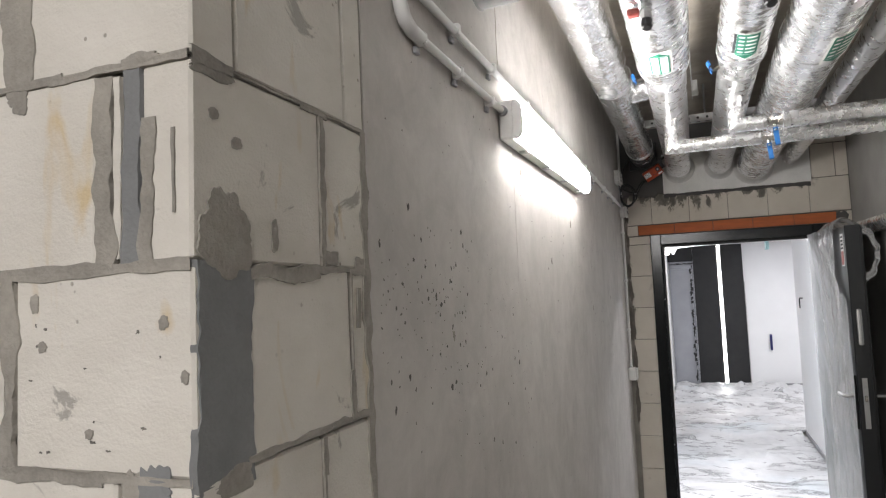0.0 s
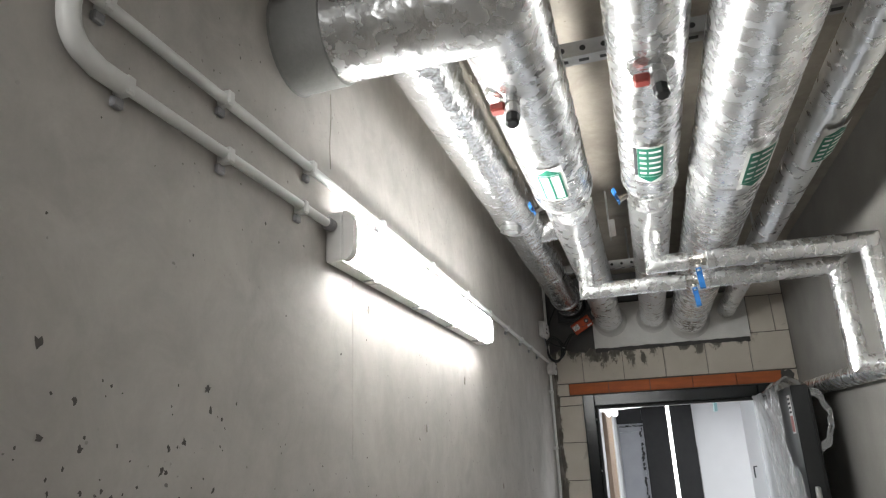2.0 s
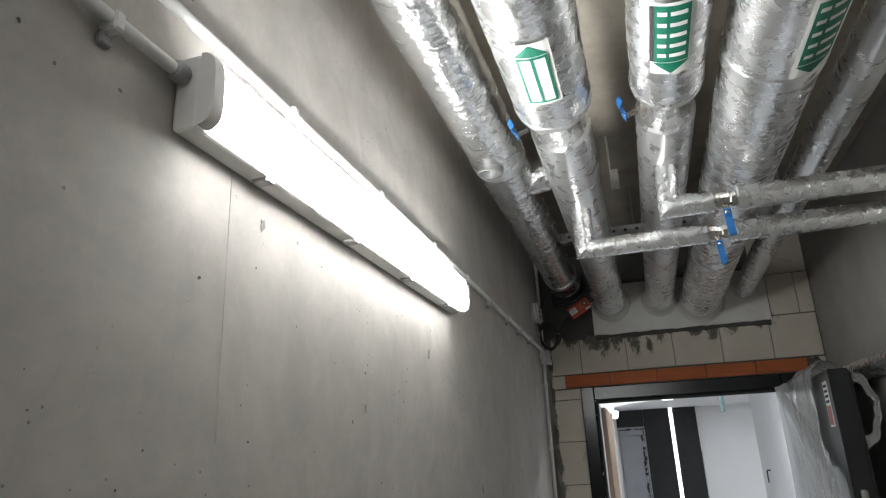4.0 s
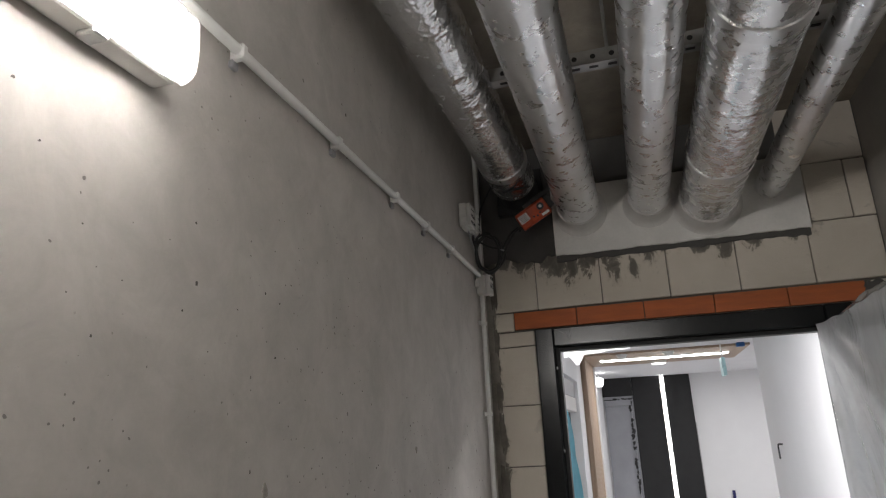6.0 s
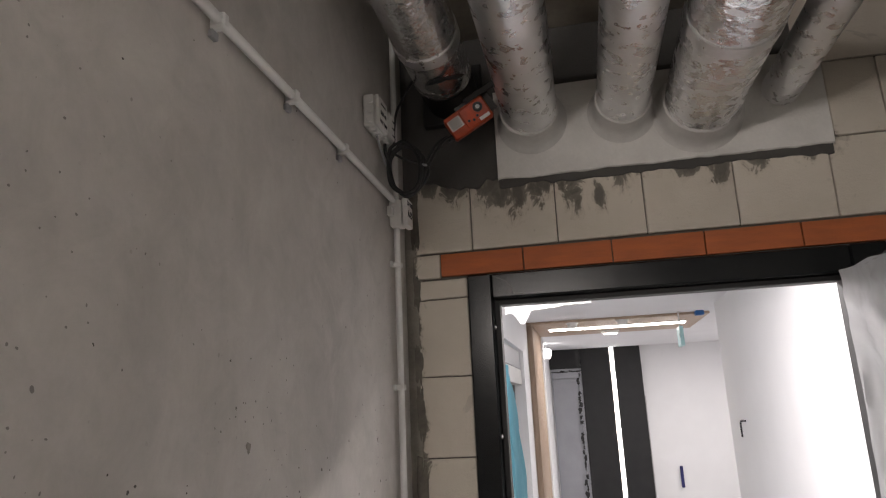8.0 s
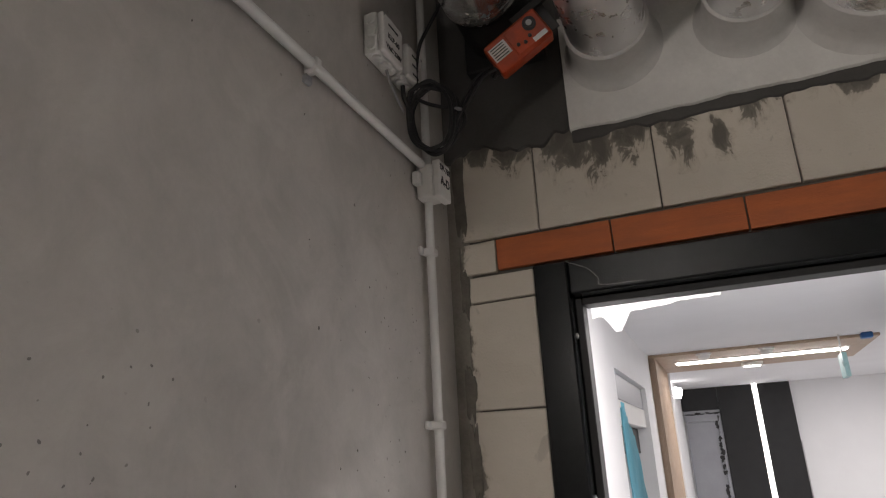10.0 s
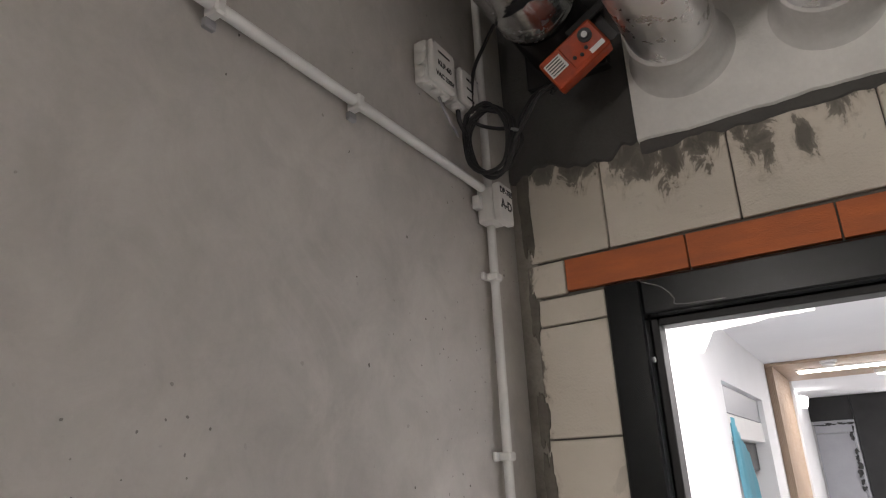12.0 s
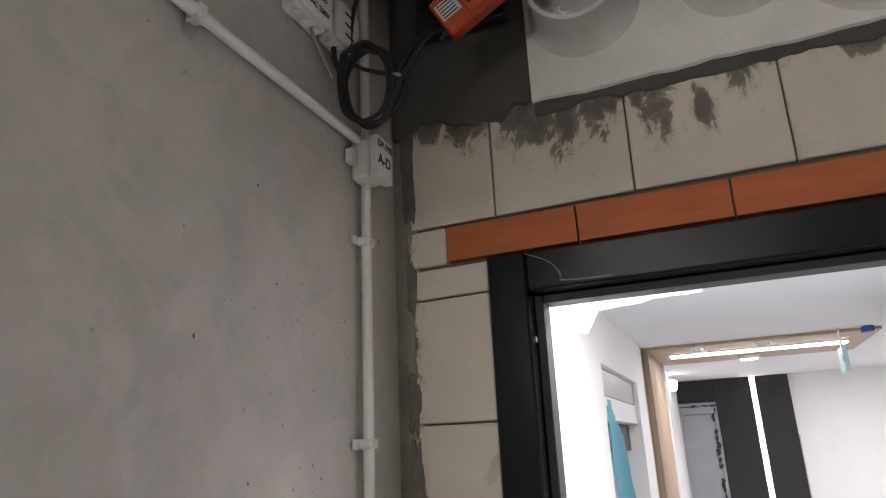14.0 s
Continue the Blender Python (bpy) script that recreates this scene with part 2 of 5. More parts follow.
M = {
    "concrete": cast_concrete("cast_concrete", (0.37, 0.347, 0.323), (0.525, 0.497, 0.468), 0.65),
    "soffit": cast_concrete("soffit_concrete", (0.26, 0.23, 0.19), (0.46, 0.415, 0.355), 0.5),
    "render": plain("grey_render", (0.32, 0.308, 0.29), 0.85, 0, 0.16, 4, 120, 0.3),
    "mortar": plain("mortar", (0.27, 0.25, 0.22), 0.92, 0, 0.3, 14, 150, 0.6),
    "grey_mortar": plain("grey_mortar", (0.085, 0.082, 0.078), 0.9, 0, 0.18, 12, 160, 0.35),
    "drag": plain("dragged_mortar", (0.15, 0.135, 0.115), 0.92, 0, 0.35, 26, 150, 0.5),
    # dark tone that paints dirt and shade inside small air holes
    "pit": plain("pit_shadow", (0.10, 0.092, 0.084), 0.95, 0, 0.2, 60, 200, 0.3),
    "joint": plain("dark_joint", (0.13, 0.12, 0.105), 0.92, 0, 0.25, 14, 150, 0.5),
    "grey_skim": plain("grey_skim", (0.185, 0.187, 0.188), 0.9, 0, 0.14, 14, 160, 0.35),
    "block": cellular_block("aerated_block"),
    "stained_block": cellular_block("stained_block", True),
    "lintel": plain("fired_clay", (0.42, 0.115, 0.038), 0.75, 0, 0.2, 10, 150, 0.25, (1, 1, 6)),
    "board": plain("white_coating", (0.74, 0.73, 0.71), 0.8, 0, 0.1, 9, 120, 0.35),
    "sleeve": plain("white_coated_sleeve", (0.60, 0.59, 0.575), 0.8, 0, 0.12, 12, 90, 0.3),
    "collar": plain("coated_sleeve", (0.22, 0.217, 0.21), 0.75, 0, 0.14, 12, 90, 0.3),
    "foil": foil("foil_wrap", 0.85, 0.21, 0.27),
    "foil_old": foil("creased_foil", 0.80, 0.17, 0.55),
    "foil_smooth": foil("smooth_foil", 0.82, 0.24, 0.15),
    "steel": plain("galvanised_steel", (0.42, 0.42, 0.42), 0.4, 0.9, 0.15, 20, 120, 0.1),
    "chrome": plain("plated_brass", (0.6, 0.58, 0.54), 0.25, 1.0, 0.08, 20, 90, 0.05),
    "red_plastic": plain("red_plastic", (0.30, 0.05, 0.04), 0.45),
    "blue_plastic": plain("blue_lever", (0.015, 0.10, 0.29), 0.4),
    "white_plastic": plain("white_plastic", (0.72, 0.71, 0.69), 0.4, 0, 0.05, 12, 60, 0.05),
    "conduit": plain("conduit_plastic", (0.66, 0.655, 0.64), 0.42, 0, 0.06, 12, 60, 0.05),
    "grey_plastic": plain("grey_plastic", (0.3, 0.3, 0.31), 0.5, 0, 0.08),
    "black": plain("black_plastic", (0.012, 0.012, 0.013), 0.45, 0, 0.2),
    "ink": plain("ink", (0.02, 0.02, 0.025), 0.7, 0, 0.05),
    "blue_print": plain("navy_plastic", (0.012, 0.014, 0.10), 0.45, 0, 0.1),
    "orange": plain("orange_plastic", (0.38, 0.048, 0.010), 0.45, 0, 0.4, 26, 80, 0.1),
    "paper": plain("paper_label", (0.72, 0.71, 0.69), 0.6, 0, 0.04),
    "green": plain("green_print", (0.002, 0.135, 0.08), 0.55, 0, 0.05),
    "red_print": plain("red_print", (0.4, 0.12, 0.1), 0.55, 0, 0.05),
    "frame": plain("dark_steel_paint", (0.006, 0.0075, 0.0085), 0.21, 0, 0.03, 4, 20, 0.004),
    "leaf": plain("door_paint", (0.006, 0.007, 0.008), 0.36, 0, 0.06, 8, 90, 0.05),
    "seal": plain("rubber_seal", (0.006, 0.006, 0.006), 0.6, 0, 0.05),
    "film": film("wrapping_film", 0.34, (0.52, 0.53, 0.54)),
    "tape": film("clear_tape", 0.68, (0.6, 0.6, 0.6)),
    "scrap": thin_sheet("film_scrap", (0.85, 0.85, 0.86)),
    "blue_film": thin_sheet("blue_film", (0.20, 0.55, 0.68)),
    "white_wall": plain("white_paint", (0.76, 0.76, 0.77), 0.75, 0, 0.03, 3, 160, 0.1),
    "white_ceiling": plain("ceiling_paint", (0.74, 0.74, 0.76), 0.8, 0, 0.03, 3, 160, 0.08),
    "panel": plain("black_wall_panel", (0.009, 0.009, 0.010), 0.6, 0, 0.2, 9, 80, 0.1),
    "grey_door": plain("grey_door_film", (0.30, 0.305, 0.33), 0.4, 0, 0.08, 5, 60, 0.1),
    "timber": timber("pale_oak"),
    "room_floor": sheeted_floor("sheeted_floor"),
    "floor": plain("cement_screed", (0.27, 0.26, 0.245), 0.85, 0, 0.22, 3, 100, 0.35),
    "lamp": glow("lit_diffuser", (1.0, 0.985, 0.96), LAMP),
    "led": glow("lit_bar", (0.98, 0.99, 1.0), LED),
    "strip": glow("lit_strip", (0.98, 0.99, 1.0), STRIP),
    "clear": film("clear_cap", 0.5, (0.9, 0.9, 0.9)),
    "sign": plain("pale_green_sign", (0.45, 0.72, 0.74), 0.3, 0, 0.2),
}

M["frame"].node_tree.nodes["Principled BSDF"].inputs["Specular IOR Level"].default_value = 0.28

# ---- mesh helpers ----
ORIGIN = {}


def shift(bm, by):
    bmesh.ops.translate(bm, verts=bm.verts, vec=by)


def to_mesh(name, bm, mat, smooth=False):
    me = bpy.data.meshes.new(name)
    bmesh.ops.recalc_face_normals(bm, faces=bm.faces)
    bm.to_mesh(me)
    bm.free()
    me.materials.append(M[mat])
    if smooth:
        for p in me.polygons:
            p.use_smooth = True
        me.set_sharp_from_angle(angle=radians(38))
    return me


def thing(name, at, label, category, group="", kind=""):
    ob = new(name)
    ob.location = at
    ob.empty_display_size = 0.05
    ORIGIN[ob.name] = Vector(at)
    return tagged(ob, label, category, group, kind)


def part(name, bm, mat, parent, label="", smooth=False):
    """Links a bmesh, given in world metres, as one mesh under a thing or part."""
    shift(bm, -ORIGIN[parent.name])
    ob = new(name, to_mesh(name, bm, mat, smooth))
    ob.parent = parent
    ORIGIN[ob.name] = ORIGIN[parent.name]
    return tagged(ob, label)


def solo(name, bm, mat, label, category="", group="", kind="", at=None, smooth=False):
    """A top-level thing of one mesh."""
    if at is None:
        lo = [min(v.co[i] for v in bm.verts) for i in range(3)]
        hi = [max(v.co[i] for v in bm.verts) for i in range(3)]
        at = ((lo[0] + hi[0]) / 2, (lo[1] + hi[1]) / 2, lo[2])
    shift(bm, -Vector(at))
    ob = new(name, to_mesh(name, bm, mat, smooth))
    ob.location = at
    ORIGIN[ob.name] = Vector(at)
    return tagged(ob, label, category, group, kind)


def box(x0, x1, y0, y1, z0, z1, bevel=0.0, steps=1, bm=None):
    b = bmesh.new()
    bmesh.ops.create_cube(b, size=1)
    for v in b.verts:
        v.co = ((x0, x1)[v.co.x > 0], (y0, y1)[v.co.y > 0], (z0, z1)[v.co.z > 0])
    if bevel:
        bmesh.ops.bevel(b, geom=b.edges[:], offset=bevel, segments=steps, affect="EDGES", profile=0.5)
    if bm is None:
        return b
    return join(bm, b)


def join(bm, other):
    me = bpy.data.meshes.new("scratch")
    other.to_mesh(me)
    other.free()
    bm.from_mesh(me)
    bpy.data.meshes.remove(me)
    return bm


def turned(bm, m):
    bmesh.ops.transform(bm, matrix=m, verts=bm.verts)
    return bm


def tube(points, r, sides=24, step=0.0, rough=0.0, seed=0.0, caps=True, radii=None):
    """A tube along a polyline, mitred at its corners; step and rough: rings every step metres, dented by noise."""
    pts = [Vector(p) for p in points]
    bm = bmesh.new()
    way = (pts[1] - pts[0]).normalized()
    side = way.orthogonal().normalized()
    other = way.cross(side)
    ring = [pts[0] + r * (math.cos(2 * math.pi * k / sides) * side + math.sin(2 * math.pi * k / sides) * other) for k in range(sides)]
    rings, centres, ways = [ring], [pts[0]], [way]
    for i in range(1, len(pts)):
        way = (pts[i] - pts[i - 1]).normalized()
        after = (pts[i + 1] - pts[i]).normalized() if i + 1 < len(pts) else way
        cut = (way + after).normalized()
        end = [p + way * ((pts[i] - p).dot(cut) / way.dot(cut)) for p in rings[-1]]
        parts = max(1, round((pts[i] - pts[i - 1]).length / step)) if step else 1
        start = rings[-1]
        for k in range(1, parts + 1):
            rings.append([a.lerp(b, k / parts) for a, b in zip(start, end)])
            centres.append(pts[i - 1].lerp(pts[i], k / parts))
    made = []
    for ring, mid in zip(rings, centres):
        row = []
        for p in ring:
            if rough:
                q = Vector((p.x * 9 + seed, p.y * 7, p.z * 9))
                d = noise.noise(q) * 0.7
                fold = Vector((p.x * 24 + seed, p.y * 34 + 5 * noise.noise(q * 1.7), p.z * 24))
                d -= 0.9 * max(0.0, 0.35 - abs(noise.noise(fold))) * (0.5 + noise.noise(q * 0.9 + Vector((3, 1, 7))))
                d += 0.35 * abs(noise.noise(fold * 2.3))
                p = p + (p - mid).normalized() * d * rough * 0.42
            row.append(bm.verts.new(p))
        made.append(row)
    for a, b in zip(made, made[1:]):
        for k in range(sides):
            bm.faces.new((a[k], a[(k + 1) % sides], b[(k + 1) % sides], b[k]))
    if caps:
        bm.faces.new(made[0])
        bm.faces.new(made[-1])
    return bm


def lathe(start, way, profile, sides=20):
    """Rings of (distance along way, radius)."""
    bm = bmesh.new()
    start, way = Vector(start), Vector(way).normalized()
    side = way.orthogonal().normalized()
    other = way.cross(side)
    rows = []
    for d, r in profile:
        rows.append([bm.verts.new(start + way * d + r * (math.cos(2 * math.pi * k / sides) * side + math.sin(2 * math.pi * k / sides) * other)) for k in range(sides)])
    for a, b in zip(rows, rows[1:]):
        for k in range(sides):
            bm.faces.new((a[k], a[(k + 1) % sides], b[(k + 1) % sides], b[k]))
    bm.faces.new(rows[0])
    bm.faces.new(rows[-1])
    return bm


def curved(points, steps=8):
    """Catmull-Rom points through the given ones."""
    p = [Vector(q) for q in points]
    p = [2 * p[0] - p[1]] + p + [2 * p[-1] - p[-2]]
    out = []
    for i in range(1, len(p) - 2):
        for k in range(steps):
            t = k / steps
            a, b, c, d = p[i - 1:i + 3]
            out.append(0.5 * (2 * b + (c - a) * t + (2 * a - 5 * b + 4 * c - d) * t * t + (3 * b - a - 3 * c + d) * t ** 3))
    return out + [p[-2]]


def writing(text, size, m, parent, mat="ink", name="lettering"):
    """Raised lettering from the built-in font, at a world pose."""
    cu = bpy.data.curves.new("lettering", "FONT")
    cu.body, cu.size, cu.extrude, cu.align_x, cu.align_y = text, size, 0.0003, "CENTER", "CENTER"
    cu.offset = size * 0.03
    tmp = new("lettering_source", cu)
    me = bpy.data.meshes.new_from_object(tmp)
    bpy.data.objects.remove(tmp)
    me.transform(Matrix.Translation(-ORIGIN[parent.name]) @ m)
    me.materials.clear()
    me.materials.append(M[mat])
    ob = new(name, me)
    ob.parent = parent
    ORIGIN[ob.name] = ORIGIN[parent.name]
    return ob


def blob(x, z, w, h, seed, points=40, ragged=0.35, thick=0.004):
    """A ragged flat daub in the x-z plane, front face towards -y, with thickness."""
    bm = bmesh.new()
    front, back = [], []
    for k in range(points):
        a = 2 * math.pi * k / points
        d = 1 + ragged * (noise.noise(Vector((math.cos(a) * 1.6 + seed, math.sin(a) * 1.6, seed * 0.7))) + 0.5 * noise.noise(Vector((math.cos(a) * 5, math.sin(a) * 5 + seed, 2))))
        cx, cz = math.cos(a), math.sin(a)
        sq = max(abs(cx), abs(cz)) ** 0.35
        px, pz = x + w / 2 * cx * d / sq, z + h / 2 * cz * d / sq
        front.append(bm.verts.new((px, -thick, pz)))
        back.append(bm.verts.new((x + (px - x) * 1.02, 0, z + (pz - z) * 1.02)))
    mid = bm.verts.new((x, -thick * 1.3, z))
    for k in range(points):
        j = (k + 1) % points
        bm.faces.new((front[k], front[j], mid))
        bm.faces.new((front[k], back[k], back[j], front[j]))
    return bm


# ---- structure ----
def slab(name, label, mat, *spans, bevel=0.0):
    ob = solo(name, box(*spans, bevel=bevel), mat, label, "", "", "structure")
    return ob


floor = slab("floor", "dusty grey cement screed floor of the service corridor", "floor", -3.2, 1.2, -2.6, YW + 0.10, -0.12, 0)
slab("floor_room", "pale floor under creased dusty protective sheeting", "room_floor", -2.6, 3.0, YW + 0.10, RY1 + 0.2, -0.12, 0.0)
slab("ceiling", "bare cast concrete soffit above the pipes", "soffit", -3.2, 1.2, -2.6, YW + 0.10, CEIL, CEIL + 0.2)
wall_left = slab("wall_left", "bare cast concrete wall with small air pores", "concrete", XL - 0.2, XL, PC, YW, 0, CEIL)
slab("wall_right", "grey rendered corridor wall", "render", XR, XR + 0.2, -2.6, YW + 0.10, 0, CEIL)
slab("wall_back", "plain grey wall behind the passage", "render", -3.2, XR, -2.8, -2.6, 0, CEIL)
slab("wall_passage", "plain grey wall at the far side of the passage", "render", -3.4, -3.2, -2.8, PY + 0.2, 0, CEIL)

# end wall: mortar core round the opening, blocks laid proud on it
wall_end = thing("wall_end", (0.3, YW, 0), "pale aerated block wall with clay lintel and smeared mortar", "wall", "", "structure")
core = box(XL - 0.2, FX0 + 0.03, YW + 0.012, YW + 0.10, 0, CEIL)
box(FX1 - 0.03, XR, YW + 0.012, YW + 0.10, 0, CEIL, bm=core)
box(FX0 + 0.03, FX1 - 0.03, YW + 0.012, YW + 0.10, FZ - 0.03, CEIL, bm=core)
part("wall_core", core, "joint", wall_end, "grey mortar joints and daubs")

# pillar of blocks where the passage turns
wall_pillar = thing("wall_pillar", (XL - 0.1, PY, 0), "aerated block wall corner with uneven grey mortar joints", "wall", "", "structure")
core = box(-3.2, XL - 0.008, PY + 0.008, PC, 0, CEIL)
part("wall_core", core, "mortar", wall_pillar, "uneven grey mortar joints")

# finished room beyond the door
slab("ceiling_room", "smooth white painted ceiling of the finished room", "white_ceiling", RX0 - 2.0, 3.0, YW + 0.10, RY1 + 0.2, RC, RC + 0.15)
w = box(RX0 - 0.28, RX0, YW + 0.10, 7.1, 0, RC)
box(RX0 - 0.28, RX0, 7.1, 8.45, 2.12, RC, bm=w)
box(RX0 - 0.28, RX0, 8.45, RY1, 0, RC, bm=w)
solo("wall_room_left", w, "white_wall", "white painted wall with a doorway opening", "", "", "structure")
slab("wall_room_right", "smooth white painted wall", "white_wall", RX1, RX1 + 0.2, YW + 0.10, 8.46, 0, RC)
slab("wall_room_recess", "white wall closing the recess", "white_wall", 2.4, 2.6, 8.3, RY1, 0, RC)
slab("wall_room_recess_near", "white wall returning behind the corner", "white_wall", RX1 + 0.2, 2.6, 8.26, 8.46, 0, RC)
slab("wall_room_far", "white painted far wall of the room", "white_wall", RX0 - 0.2, 3.0, RY1, RY1 + 0.2, 0, RC)
slab("wall_side_room", "pale wall of the side room behind the doorway", "white_wall", RX0 - 1.6, RX0 - 1.4, 6.0, 9.6, 0, RC)
slab("wall_side_room_near", "pale side wall of the side room", "white_wall", RX0 - 1.4, RX0 - 0.28, 5.9, 6.1, 0, RC)
slab("wall_side_room_end", "pale end wall of the side room", "white_wall", RX0 - 1.4, RX0 - 0.28, 9.4, 9.6, 0, RC)
slab("wall_reveal", "white plastered jamb behind the steel door frame", "white_wall", RX0 - 0.2, OX0 - 0.03, YW + 0.103, YW + 0.15, 0, RC)
slab("baseboard", "low dark skirting along the white wall", "grey_plastic", RX1 - 0.012, RX1 - 0.001, YW + 0.3, 8.46, 0.001, 0.045)
slab("baseboard_far", "low skirting along the far wall", "grey_plastic", 0.78, 2.4, RY1 - 0.012, RY1 - 0.001, 0.001, 0.05)


# ---- door ----
def steel_frame():
    f = thing("door_frame", (OX0, YW, 0), "dark grey painted steel door frame with torn film", "door frame", "", "structure")
    y0, y1 = YW - 0.012, YW + 0.07
    part("jamb", box(FX0, OX0 - 0.012, y0, y1, 0, FZ, 0.004), "frame", f)
    part("jamb", box(OX1 + 0.012, FX1, y0, y1, 0, FZ, 0.004), "frame", f)
    part("head", box(OX0 - 0.0115, OX1 + 0.0115, y0 + 0.002, y1, OZ + 0.012, FZ - 0.001, 0.004), "frame", f)
    # recessed rebate carrying the seal
    part("seal", box(OX0 - 0.0118, OX0 + 0.004, y0 + 0.045, y1 + 0.012, 0, OZ + 0.0115, 0.002), "seal", f)
    part("seal", box(OX1 - 0.004, OX1 + 0.0118, y0 + 0.045, y1 + 0.012, 0, OZ + 0.0115, 0.002), "seal", f)
    part("seal", box(OX0 + 0.0045, OX1 - 0.0045, y0 + 0.045, y1 + 0.012, OZ - 0.004, OZ + 0.0115, 0.002), "seal", f)
    for k, z in enumerate((0.6, 1.62, 1.93)):
        part("fixing", lathe((OX0 - 0.0125, YW + 0.02, z), (1, 0, 0), [(0, 0.006), (0.003, 0.006), (0.004, 0.003)], 10), "steel", f)
    # torn edge of clear protective tape on the head
    edge = tube(curved([(OX0 - 0.008, y0 - 0.0002, 2.078), (OX0 + 0.03, y0 - 0.0002, 2.06), (OX0 + 0.05, y0 - 0.0002, 2.035), (OX0 + 0.055, y0 - 0.0002, 2.022), (OX0 + 0.14, y0 - 0.0002, 2.019)], 4), 0.0009, 6)
    part("tape", edge, "tape", f, "torn edge of clear protective tape")
    return f


steel_frame()

LX0, LX1, LY0, LY1, LZ = 0.752, 0.826, 4.03, 4.945, 1.995


def film_sheet(x, y0, y1, z0, z1, hole):
    """Loose film against the leaf's face: wavy sheet with a torn opening near the free top corner."""
    bm = bmesh.new()
    ny, nz = 46, 90
    grid = {}
    for i in range(ny + 1):
        for j in range(nz + 1):
            y, z = y0 + (y1 - y0) * i / ny, z0 + (z1 - z0) * j / nz
            d = 0.010 * noise.noise(Vector((y * 3, z * 1.4, 0))) + 0.0012 * noise.noise(Vector((y * 22, z * 9, 4)))
            fan, far = math.atan2(y1 - y, z1 - z + 0.02), math.hypot(y1 - y, z1 - z)
            d += 0.012 * max(0.0, math.sin(fan * 17 + 0.6)) ** 4 * min(1, far * 6) * max(0.0, 1 - far / 1.0)
            d += 0.006 * noise.noise(Vector((y * 30, z * 30, 9))) * max(0.0, 1 - far / 0.22)
            d += (0.016 + 0.016 * z / z1) * max(0.0, 1 - (y1 - y) / 0.22) ** 2
            tear = 0.02 * noise.noise(Vector((y * 14, z * 14, 7)))
            dy, dz = (y - hole[0]) / hole[2], (z - hole[1]) / hole[3]
            if dy * dy + dz * dz < (1 + tear * 8) ** 2:
                continue
            grid[i, j] = bm.verts.new((x - 0.016 - d, y + tear * 0.4, z + 0.012 * noise.noise(Vector((y * 9, 3, 1))) * (j == nz)))
    for i in range(ny):
        for j in range(nz):
            q = [(i, j), (i + 1, j), (i + 1, j + 1), (i, j + 1)]
            if all(k in grid for k in q):
                bm.faces.new([grid[k] for k in q])
    return bm


